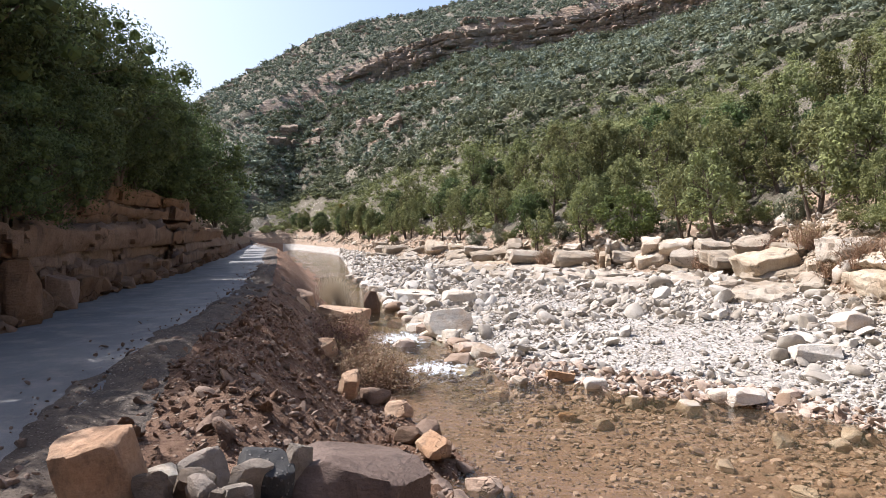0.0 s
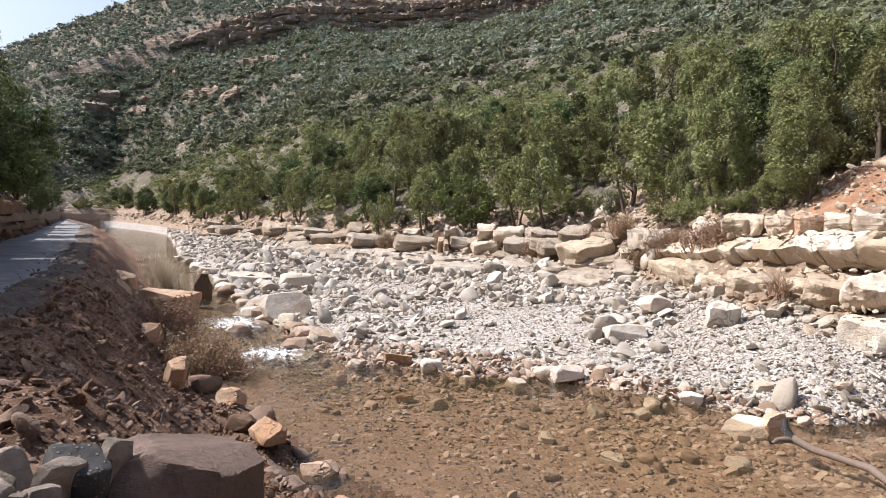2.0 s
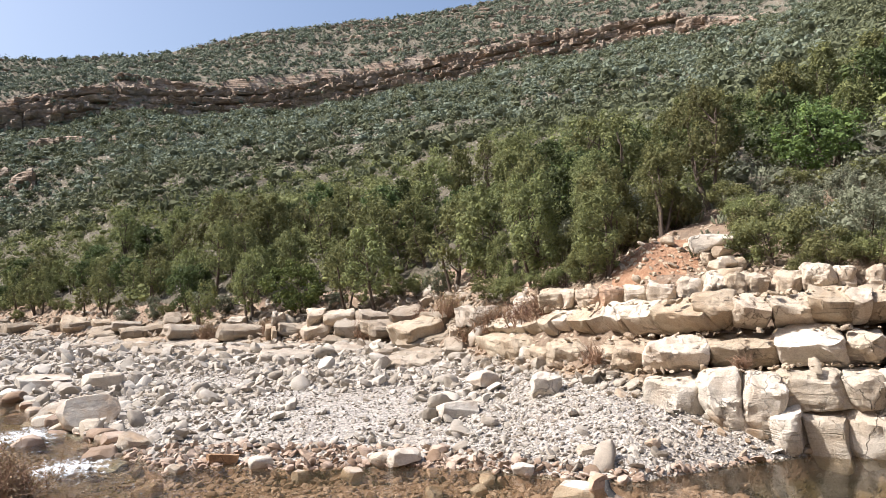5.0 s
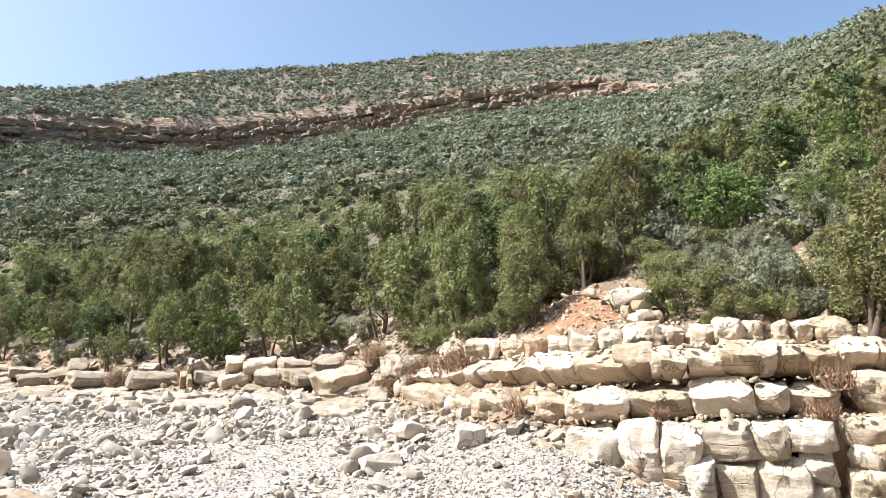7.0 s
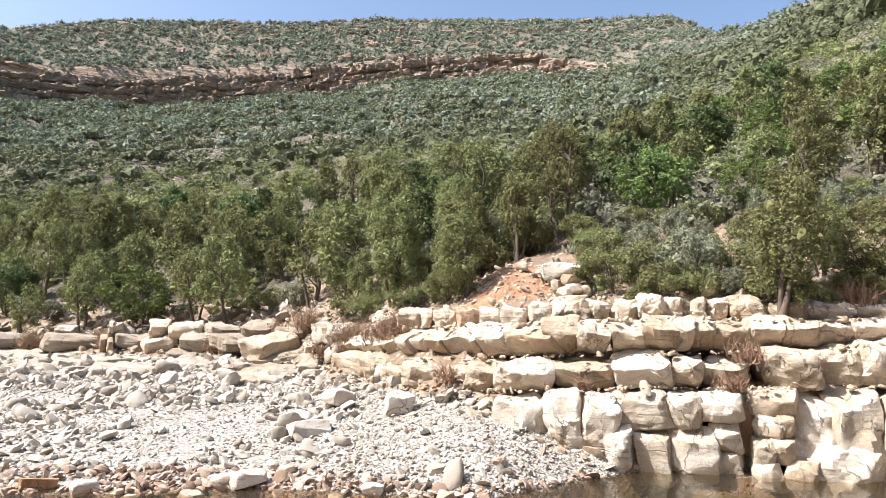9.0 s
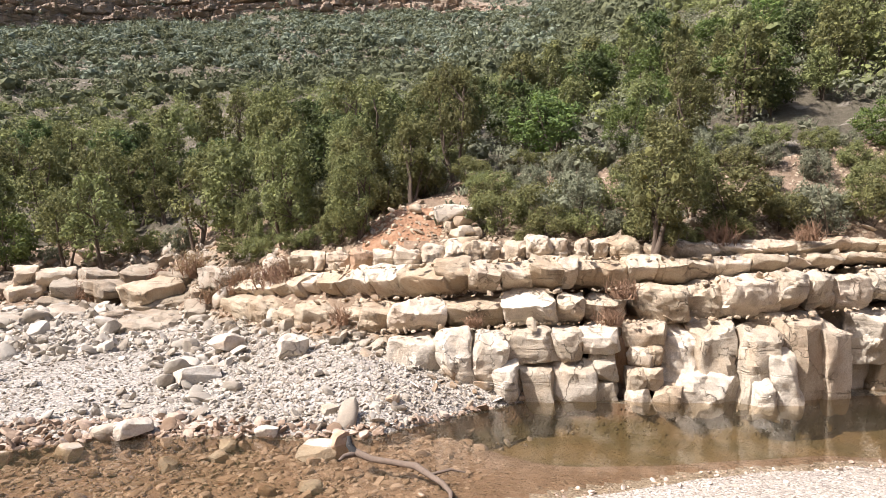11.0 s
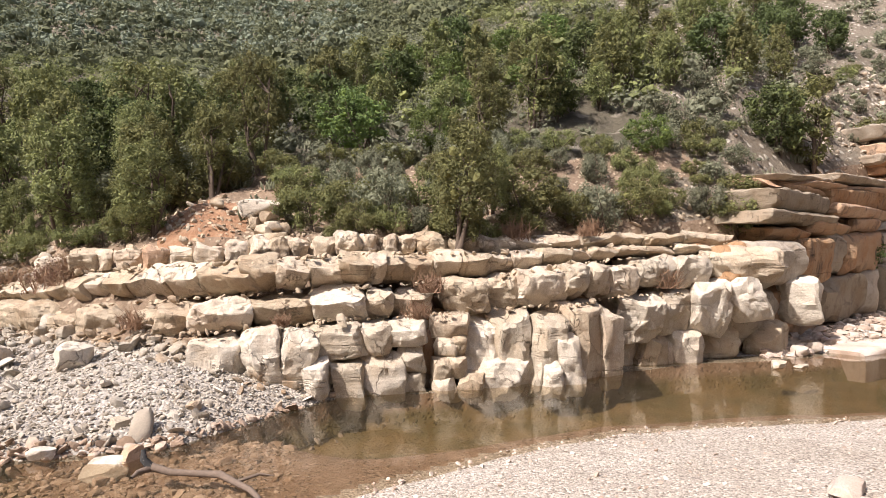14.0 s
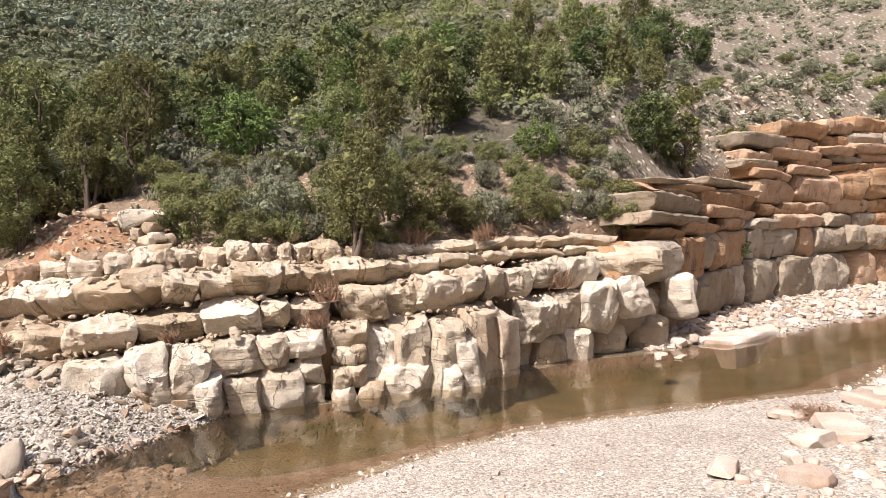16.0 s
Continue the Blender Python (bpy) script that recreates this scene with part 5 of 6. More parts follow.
for k, (place, tab) in enumerate((("lower", T2), ("middle", T3), ("upper", T4))):
    steps = [(a, r - 0.3 * k, b - 0.25, t - 0.1) for a, r, b, t in tab]
    joints = spaced(-6, 14, steps, (2.8, 2.4, 1.7)[k], 31 + k) + spaced(14.3, (30.5, 30, 34)[k], steps, (1.9, 1.6, 1.2)[k], 51 + k)
    keep = random.Random(40 + k)
    cut = [blk for blk in row(joints, steps, 0.7, 0.16, 60 + k) if keep.random() > (0.06, 0.10, 0.3)[k] and blk[1] - blk[0] > 0.1]
    rock_bed(place + " terrace of broken cream limestone slabs behind the gravel bar", cut, M_TERRACE, 70 + k, depth=2.6, alt=M_LEDGE, alt_share=0.3, turn=16, tilt=5, under=0.25, brow=0.3, chips=14, wear=1.0)

# low slabs of the same rock showing through the upper gravel
for k, (near, width) in enumerate(((0.955, 3.0), (0.90, 2.6), (0.845, 2.4))):
    line = []
    for az in range(-4, 30, 2):
        r = near * float(knots(T2, az)[0])
        z = float(ground_at(az, r)[0])
        line.append((az, r, z - 0.4, z + 0.26))
    keep = random.Random(80 + k)
    cut = [blk for blk in row(spaced(-4, 28, line, width, 91 + k), line, 0.8, 0.08, 95 + k) if keep.random() > 0.3 and blk[1] - blk[0] > 0.3]
    rock_bed("low worn limestone slabs showing through the gravel bar", cut, M_TERRACE, 98 + k, depth=2.8, turn=14, tilt=3, under=0.1, brow=0.1, chips=12, wear=0.9)

# broken bands across the mountain side
for k, (tab, lo, hi, az0, az1) in enumerate([(LOW, -0.5, 3.2, -8, 56), (LOW, 3.4, 6.4, -6, 54), (LOW, 6.8, 10.2, -9, 52), (LOW, 10.8, 14.4, -7, 50), (CREST, -4.5, -0.8, 8, 60)]):
    bed = [(a, r - 1.0 + 1.3 * k % 4, z + lo, z + hi) for a, r, z in tab if -30 < a < 66]
    ledge("layered brown rock band across the mountain side", spaced(az0, az1, bed, 9.0, 60 + k), bed, M_CLIFF, 6.0, seed=70 + k, jitter=1.0, rise=0.3, size=0.8, rough=1.9, under=0.3, crack=0.8, skip=0.06)

def contour(z, az0, az1, step=1.0):
    """Where the valley side reaches a height: azimuth and distance."""
    out = []
    for az in np.arange(az0, az1 + 0.01, step):
        r = np.arange(90.0, 420.0, 2.0)
        h = ground_at(np.full(len(r), az), r)
        over = np.where(h > z)[0]
        out.append((float(az), float(r[over[0]]) if len(over) else 400.0))
    return out


for k, (z, high, az0, az1) in enumerate([(33, 4.0, -15, -5), (38, 4.5, -15, -3), (44, 4.0, -15, -5), (58, 3.5, -12, 2), (88, 3.5, -4, 12), (100, 3.0, 0, 14), (128, 3.5, 12, 50), (146, 3.0, 10, 56), (165, 3.0, 20, 58)]):
    bed = [(a, r - 0.5, z - 1.0, z + high) for a, r in contour(z, az0 - 1, az1 + 1)]
    ledge("thin brown rock ledge on the mountain side", spaced(az0, az1, bed, 9.0, 160 + k), bed, M_CLIFF, 7.0, seed=170 + k, jitter=1.5, rise=0.4, size=0.9, rough=2.4, under=0.3, crack=1.2, skip=0.35)

# tall cliff at the river's bend
R1 = [(91, 28.8, -0.2, 2.7), (93, 30.2, 0.6, 2.75), (95.5, 33.2, 0.9, 2.8), (99.8, 43, 0.5, 3.3), (103.8, 53, 0.4, 3.7), (109, 64, 0.6, 4.0), (114, 74, 0.6, 4.2)]
R2 = [(91, 28.6, 2.65, 4.6), (95.5, 32.6, 2.75, 4.8), (99.8, 42.6, 3.2, 5.5), (103.8, 52.4, 3.6, 5.8), (109, 63.6, 3.9, 5.9), (114, 73.6, 4.1, 6.2)]
R3 = [(94.2, 31.9, 4.65, 5.7), (95.5, 33.0, 4.75, 6.1), (99.8, 43.0, 5.4, 6.7), (103.8, 53, 5.7, 7.6), (109, 64.5, 5.8, 8.2), (114, 74.5, 6.1, 8.5)]
R4 = [(94.6, 32.7, 5.8, 6.7), (95.5, 33.8, 6.05, 7.0), (99.8, 43.6, 6.6, 7.7), (103.8, 53.3, 7.5, 9.5), (109, 63.6, 8.1, 10.6), (114, 74, 8.4, 11)]
R5 = [(95.2, 33.9, 6.95, 7.8), (99.8, 44.2, 7.6, 8.7), (103.8, 54, 9.4, 11.4), (109, 64.2, 10.5, 12.6), (114, 75, 10.9, 13)]
R6 = [(101.5, 49, 9.8, 11.6), (103.8, 54.8, 11.3, 13.4), (109, 65, 12.5, 15.0), (114, 76, 13, 15.6)]
for k, (tab, w, mat, split) in enumerate([(R1, 2.6, M_TERRACE, 1), (R2, 2.0, M_TERRACE, 1), (R3, 3.4, M_RUST, 2), (R4, 4.0, M_RUST, 1), (R5, 3.6, M_RUST, 3), (R6, 3.2, M_RUST, 2)]):
    for q in range(split):
        bed = [(a, r + (0.55 + 0.02 * (a - 91)) * math.sin(3.1 * k + 2.3 * q + 0.35 * a), b + (t - b) * q / split, b + (t - b) * (q + 1) / split) for a, r, b, t in tab]
        joints = spaced(bed[0][0], 114, bed, w * 0.5, 40 + 7 * k + q)
        rock_bed("bed of ochre limestone blocks in the tall cliff", [blk for blk in row(joints, bed, 0.25, 0.08, 20 + 5 * k + q) if blk[1] - blk[0] > 0.2], mat, 20 + 5 * k + q, run=bed, depth=4.0, alt=(M_RUST if mat is M_TERRACE else M_TERRACE), alt_share=0.25,
                 turn=4, tilt=1, under=0.35, brow=0.04, chips=12, wear=0.6, square=16)

# cutting beside the road
def road_cut(z0, z1, out_by, w, seed, az1, back=0.0):
    tab = [(a, r + out_by + (back if a < -25 else 0), z0, z1) for a, r in SHORE if -62 <= a <= -16]
    tab[-3:] = [(a, r, b, b + (t - b) * 0.8) for a, r, b, t in tab[-3:]]
    ledge("bed of rusty brown limestone in the road cutting, darkened to imitate shade", spaced(-58, az1, tab, w, seed), tab, M_CUT_SHADE, 2.6, seed=seed, jitter=0.5, rise=0.25, rough=0.7, size=0.11, under=0.6, crack=0.4, slope=0.25)


for k, (z0, z1, out_by, w, az1, back) in enumerate([(2.3, 2.78, 0.9, 2.2, -17.4, 0), (2.74, 3.3, 0.35, 3.4, -17.8, 0), (3.26, 3.72, 0.65, 2.4, -18.2, 0), (3.68, 4.35, 0.1, 3.8, -18.8, 0),
                                                  (4.3, 4.78, 0.6, 2.6, -20.4, 1.6), (4.74, 5.3, 0.15, 3.2, -20.8, 2.0), (5.26, 5.9, 0.6, 2.4, -21.2, 2.2)]):
    road_cut(z0, z1, out_by, w, 51 + k, az1, back)

# ======================= stones =======================
VARIANTS = {2: [], 3: [], 4: []}
for k in range(14):
    g = np.random.default_rng(900 + k)
    shape = np.array([1, g.uniform(0.62, 1.0), g.uniform(0.45, 0.85)])
    p = ICO_V * g.uniform(0.8, 1.15, (12, 1)) * shape / 2
    VARIANTS[2].append((p + np.array([0, 0, shape[2] / 2]), ICO_F))
    for fine in (3, 4):
        p, f = rock_verts(tuple(shape), 900 + k, n=fine if fine == 3 else 5, square=g.uniform(1.0, 1.5), wear=0.07, chips=0.3)
        VARIANTS[fine].append((p, np.concatenate([f[:, :3], f[:, [0, 2, 3]]])))


def stone_field(name, label, x, y, size, mat, seed, sink=0.25, z=None, tilt=0.4):
    """Many loose stones in one mesh."""
    rng = np.random.default_rng(seed)
    zz = height(x, y) if z is None else z
    vs, fs, o = [], [], 0
    kind = rng.integers(0, 14, len(x))
    yaw = rng.uniform(0, 6.283, len(x))
    tx, ty = rng.normal(size=len(x)) * tilt, rng.normal(size=len(x)) * tilt
    level = np.where(size / np.hypot(x, y) > 0.028, 4, np.where(size / np.hypot(x, y) > 0.011, 3, 2))
    for fine, k in ((a, b) for a in (2, 3, 4) for b in range(14)):
        v, f = VARIANTS[fine][k]
        idx = np.where((kind == k) & (level == fine))[0]
        if not len(idx):
            continue
        c, s = np.cos(yaw[idx])[:, None], np.sin(yaw[idx])[:, None]
        p = v[None] * size[idx][:, None, None] * np.array([1, 1, 0.9])
        p[:, :, 2] += p[:, :, 0] * tx[idx][:, None] + p[:, :, 1] * ty[idx][:, None]
        X = p[:, :, 0] * c - p[:, :, 1] * s + x[idx][:, None]
        Y = p[:, :, 0] * s + p[:, :, 1] * c + y[idx][:, None]
        Z = p[:, :, 2] - size[idx][:, None] * sink * 0.6 + zz[idx][:, None]
        vs.append(np.stack([X, Y, Z], -1).reshape(-1, 3))
        fs.append((f[None] + (np.arange(len(idx)) * len(v))[:, None, None]).reshape(-1, 3) + o)
        o += len(idx) * len(v)
    me = mesh_of(name, np.concatenate(vs), np.concatenate(fs), [mat], smooth=True)
    me.set_sharp_from_angle(angle=radians(46))
    ob = new(name, me)
    return tagged(ob, label, "stones", kind="stuff")


def bar_points(count, az0, az1, f0, f1, seed):
    rng = np.random.default_rng(seed)
    az = rng.uniform(az0, az1, count * 4)
    (ra,) = ring(SHORE, az)
    rb = ring(BACK, az)[0]
    r = ra + (rb - ra) * rng.uniform(f0, f1, len(az))
    w = r / r.max()
    ok = rng.random(len(az)) < np.clip((rb - ra) * r / np.percentile((rb - ra) * r, 80), 0, 1)
    az, r = az[ok][:count], r[ok][:count]
    return r * np.sin(np.radians(az)), r * np.cos(np.radians(az)), az, r, rng


x, y, az, r, rng = bar_points(17000, -4, 57, 0.03, 0.98, 61)
size = np.clip(rng.lognormal(-2.0, 0.6, len(x)), 0.07, 0.8) * np.clip(r / 24, 0.85, 1.5)
fine = (az > 34) & (r > 16.8)
bare = fractal(x, y, 0.35, 3, 12.0) > 0.27
size = np.where(bare & (size > 0.14), 0.4 * size, size)
size = np.where(fine, size * 0.62, size)
stone_field("cobbles", "pale grey rounded river cobbles heaped on the bar", x, y, size, M_COBBLE, 62)
x, y, az, r, rng = bar_points(5200, 30, 58, 0.0, 1.0, 161)
stone_field("pebbles", "grey and cream pebbles of the fine gravel below the ledge", x, y, np.clip(rng.lognormal(-2.65, 0.4, len(x)), 0.04, 0.16), M_COBBLE, 162)
x, y, az, r, rng = bar_points(1500, -9, 4, 0.0, 1.0, 63)
stone_field("cobbles", "pale cobbles upstream on the bar", x, y, np.clip(rng.lognormal(-1.0, 0.4, len(x)), 0.2, 0.9), M_COBBLE, 64)
x, y, az, r, rng = bar_points(1300, 0, 58, -0.02, 0.07, 65)
stone_field("cobbles", "reddish damp cobbles along the bar's edge", x, y, np.clip(rng.lognormal(-1.75, 0.4, len(x)), 0.08, 0.5), M_WETCOB, 66)
# stones in the riffle
rng = np.random.default_rng(67)
az = rng.uniform(0, 54, 5200)
r = ring(SHORE, az)[0] + 0.3 - np.abs(rng.normal(size=5200)) * 3.2
x, y = r * np.sin(np.radians(az)), r * np.cos(np.radians(az))
ok = (side(x, y, BANK_FOOT) > 0.1) & (r > 8)
x, y = x[ok], y[ok]
stone_field("cobbles", "brown stones lying in the shallow riffle", x, y, np.clip(rng.lognormal(-2.35, 0.5, len(x)), 0.05, 0.40), M_WETCOB, 68, sink=0.4, tilt=0.15)
# stones of the near beach
rng = np.random.default_rng(69)
x, y = rng.uniform(7, 30, 16000), rng.uniform(-14, 7, 16000)
b = side(x, y, BEACH_EDGE)
ok = (b > 0.02) & (b < 7) & (np.hypot(x, y) < 34) & (rng.random(16000) < np.where(b < 0.7, 0.8, 0.22))
x, y, b = x[ok], y[ok], b[ok]
stone_field("pebbles", "small pinkish pebbles along the beach", x, y, np.clip(rng.lognormal(-2.75, 0.4, len(x)), 0.03, 0.22), M_PINK, 70)
x, y = rng.uniform(8, 26, 9000), rng.uniform(-16, 0, 9000)
ok = (side(x, y, BEACH_EDGE) > 0.3) & (y + 0.55 * x < 4.6 + 0.5 * np.sin(1.7 * x)) & (np.hypot(x, y) < 30)
x, y = x[ok], y[ok]
stone_field("cobbles", "pale flat flood stones piled on the beach", x, y, np.clip(rng.lognormal(-2.4, 0.5, len(x)), 0.06, 0.36), M_PINK, 71, tilt=0.12, sink=0.5)
# stones of the soil bank
rng = np.random.default_rng(72)
x, y = rng.uniform(-7, 4, 9000), rng.uniform(3, 34, 9000)
ok = (side(x, y, ROAD_R) > 0.0) & (side(x, y, BANK_FOOT) < 0.2) & (np.hypot(x, y) > 3.5)
x, y = x[ok][:4400], y[ok][:4400]
stone_field("bank_stones", "brown clods and stones in the eroded soil bank", x, y, np.clip(rng.lognormal(-2.8, 0.6, len(x)), 0.03, 0.35), M_BANKROCK, 73, tilt=0.5)
x, y = rng.uniform(-5, 3, 12000), rng.uniform(4.5, 18, 12000)
ok = (side(x, y, ROAD_R) > 0.5) & (side(x, y, BANK_FOOT) < 0.0)
x, y = x[ok][:4200], y[ok][:4200]
stone_field("soil_clods", "crumbled reddish soil clods on the eroded bank", x, y, np.clip(rng.lognormal(-2.75, 0.5, len(x)), 0.03, 0.22), M_BANK, 174, tilt=0.6)
rng = np.random.default_rng(172)
az = rng.uniform(93, 112, 2600)
r0, r1 = ring(SHORE, az)[0], ring(BACK, az)[0]
r = r0 + 0.5 + (r1 - r0) * rng.uniform(0, 1, 2600)
x, y = r * np.sin(np.radians(az)), r * np.cos(np.radians(az))
stone_field("cobbles", "pale pinkish cobbles under the tall cliff", x, y, np.clip(rng.lognormal(-1.25, 0.5, 2600), 0.12, 0.9), M_PINK, 173, tilt=0.15)
x, y = rng.uniform(-11, -1, 9000), rng.uniform(0, 40, 9000)
e = side(x, y, ROAD_R)
ok = (np.abs(e + 0.05 + 0.25 * rng.normal(size=len(x))) < 0.4)
x, y = x[ok], y[ok]
stone_field("verge_gravel", "loose grey-brown gravel along the broken road edge", x, y, np.clip(rng.lognormal(-3.2, 0.5, len(x)), 0.02, 0.14), M_BANKROCK, 175, z=height(x, y) + 0.03)
# foot of the ledges and red scree
rng = np.random.default_rng(74)
az = rng.uniform(-6, 58, 1500)
r = ring(BACK, az)[0] + rng.normal(size=1500) * 0.7
x, y = r * np.sin(np.radians(az)), r * np.cos(np.radians(az))
stone_field("rubble", "tan limestone rubble at the ledges' foot", x, y, np.clip(rng.lognormal(-1.5, 0.5, 1500), 0.08, 0.8), M_STONE, 75)
az = rng.uniform(30, 92, 1900)
rt = ring(TOP, az)[0]
r = rt + np.abs(rng.normal(size=1900)) * 2.5 - 0.8
x, y = r * np.sin(np.radians(az)), r * np.cos(np.radians(az))
stone_field("rubble", "rust and tan rubble above the ledges", x, y, np.clip(rng.lognormal(-1.9, 0.55, 1900), 0.06, 0.7), M_LEDGE, 76)
az = rng.uniform(-14, 34, 3000)
r = ring(TOP, az)[0] + rng.normal(size=3000) * 2.4 - 1.0
x, y = r * np.sin(np.radians(az)), r * np.cos(np.radians(az))
stone_field("rubble", "flood rubble of limestone under the trees", x, y, np.clip(rng.lognormal(-1.35, 0.55, 3000), 0.12, 1.2), M_TERRACE, 77)
for tab, seed in ((T1, 1), (T2, 2), (T3, 3)):
    az = rng.uniform(31, 91, 200)
    k = knots(tab, np.clip(az, tab[0][0], 91))
    keep = az > tab[0][0]
    r, zt = k[0] + rng.uniform(0.25, 1.0, 200), k[2]
    x, y = r * np.sin(np.radians(az)), r * np.cos(np.radians(az))
    stone_field("rubble", "small tan rubble lying on the rock bed", x[keep], y[keep], np.clip(rng.lognormal(-2.1, 0.5, 200), 0.05, 0.4)[keep], M_LEDGE, 80 + seed, z=zt[keep] - 0.03)
az = rng.uniform(-13, 36, 900)
r = ring(TOP, az)[0] + rng.uniform(-4, 4, 900)
x, y = r * np.sin(np.radians(az)), r * np.cos(np.radians(az))
stone_field("rubble", "large broken limestone rubble under the trees", x, y, np.clip(rng.lognormal(-0.85, 0.45, 900), 0.2, 1.5), M_STONE, 79)
az = rng.uniform(96, 112, 500)
r = ring(TOP, az)[0] + rng.uniform(0, 14, 500)
x, y = r * np.sin(np.radians(az)), r * np.cos(np.radians(az))
stone_field("rubble", "pale rubble on the slope above the tall cliff", x, y, np.clip(rng.lognormal(-1.0, 0.5, 500), 0.15, 1.2), M_STONE, 90)
az = rng.uniform(-40, -17, 420)
r = ring(SHORE, az)[0] - np.abs(rng.normal(size=420)) * 0.7 + 0.6
x, y = r * np.sin(np.radians(az)), r * np.cos(np.radians(az))
stone_field("rubble", "rusty rubble at the foot of the road cutting", x, y, np.clip(rng.lognormal(-1.3, 0.65, 420), 0.06, 1.0), M_CUT_SHADE, 78, z=np.full(420, 2.42))


def boulder(x, y, size, mat, seed, label, yaw=0.0, z=None, sink=0.15, tilt=(0, 0), square=2.4, name="boulder", group="", n=14, wear=0.08, chips=0.8):
    me = rock_mesh(name, size, seed, mat, n=n, square=square, wear=wear, chips=chips)
    ob = new(name, me)
    z = float(height(x, y)[0]) - sink * size[2] if z is None else z
    ob.matrix_world = pose(x, y, z, tilt[0], tilt[1], yaw)
    return tagged(ob, label, "boulder", group)


SHORE_STONES = [(4.0, 17.1, 0.62, 0), (4.8, 16.2, 0.6, 1), (5.9, 15.5, 0.75, 0), (6.7, 15.7, 0.7, 1), (7.2, 15.3, 0.95, 2), (6.9, 13.3, 0.62, 0), (8.0, 13.0, 0.55, 1), (9.4, 11.5, 1.05, 0),
                (9.95, 11.3, 0.7, 3), (8.5, 13.5, 0.62, 2), (9.2, 13.0, 0.6, 1), (3.2, 18.0, 0.9, 4), (1.4, 17.0, 0.7, 4), (1.2, 18.9, 0.55, 0), (2.1, 17.8, 0.5, 1), (2.9, 15.2, 0.45, 4), (3.6, 14.6, 0.5, 0),
                (5.2, 12.0, 0.4, 0), (6.0, 10.7, 0.5, 2), (7.3, 11.6, 0.45, 4), (4.5, 10.2, 0.42, 0), (8.1, 10.0, 0.5, 1), (10.8, 12.6, 0.45, 2), (12.3, 11.9, 0.42, 0)]
tones = [M_STONE, M_STONE, M_WHITE, M_RUST, M_RUST]
for k, (x, y, s, tone) in enumerate(SHORE_STONES):
    boulder(x, y, (s, s * 0.75, s * (0.62 if tone != 3 else 1.0)), tones[tone], 300 + k, "rounded pale limestone boulder at the water's edge", yaw=47 * k, square=1.5, name="river_boulder", group="shore boulders", sink=0.2)
boulder(0.2, 25.4, (1.9, 1.3, 1.15), M_STONE, 330, "tan rounded boulder beside the rapids", 20, square=1.6, name="river_boulder")
boulder(-4.6, 29.8, (2.4, 1.6, 1.45), M_RUST, 331, "flat-topped tan boulder at the bank's foot", -25, z=-0.5, square=2.6, name="river_boulder")
boulder(-3.6, 33.2, (1.0, 0.8, 1.6), M_BANKROCK, 332, "dark pointed boulder standing in the stream", 10, z=-0.5, square=1.6, name="river_boulder")
boulder(-1.7, 37.5, (2.2, 1.6, 0.9), M_STONE, 333, "flat pale slab at the stream's edge", 15, square=2.6, name="river_boulder")
boulder(0.8, 34.5, (1.8, 1.4, 0.8), M_WHITE, 334, "pale slab on the gravel bar", -10, square=2.6, name="river_boulder")
boulder(-1.4, 23.5, (0.9, 0.7, 0.5), M_WETCOB, 335, "wet brown boulder beside the rapids", 30, name="river_boulder")
boulder(0.9, 22.0, (0.9, 0.6, 0.45), M_WETCOB, 336, "reddish boulder below the rapids", 10, name="river_boulder")
boulder(12.9, 16.9, (1.5, 1.0, 1.25), M_WHITE, 337, "rounded white boulder set in the gravel bar", 25, square=1.15, sink=0.32, chips=1.2, wear=0.16, name="river_boulder")
boulder(10.2, 17.8, (1.3, 0.8, 0.6), M_STONE, 338, "grey angular slab on the gravel bar", -15, square=2.6, name="river_boulder")
boulder(12.5, 19.9, (1.5, 0.9, 0.6), M_STONE, 339, "long pale boulder on the gravel bar", 30, square=2.0, name="river_boulder")
# boulders lining the stream above the rapids
STREAM = random.Random(17)
for k in range(46):
    az = STREAM.uniform(-8.4, 3.5)
    r = float(ring(SHORE, np.array([az]))[0][0]) + STREAM.uniform(-1.2, 1.6)
    s_ = STREAM.uniform(0.45, 1.25)
    boulder(r * math.sin(radians(az)), r * math.cos(radians(az)), (s_, s_ * 0.75, s_ * STREAM.uniform(0.4, 0.7)), STREAM.choice([M_STONE, M_STONE, M_WHITE, M_WETCOB]), 500 + k, "tan boulder lining the stream above the rapids",
            STREAM.uniform(0, 360), square=1.7, name="river_boulder", group="stream boulders", sink=0.25, n=9)
# capstone and its pile
boulder(19.2, 15.35, (1.45, 0.9, 0.62), M_WHITE, 340, "pale grey capstone perched on a heap of stones", -50, z=5.72, square=2.6, name="capstone", tilt=(0, -16))
for k, (az, r, z, s_) in enumerate([(52.0, 24.3, 5.35, 0.7), (52.3, 24.1, 4.95, 0.85), (51.6, 24.0, 4.85, 0.8), (52.6, 23.7, 4.5, 0.9), (51.3, 23.8, 4.45, 0.8), (50.8, 24.4, 5.15, 0.6), (53.0, 24.2, 4.9, 0.6), (51.0, 24.9, 5.4, 0.8)]):
    boulder(r * math.sin(radians(az)), r * math.cos(radians(az)), (s_, s_ * 0.8, 0.5), M_LEDGE, 345 + k, "tan block in the heap under the capstone", 40 * k, z=z, name="rock", group="capstone heap")
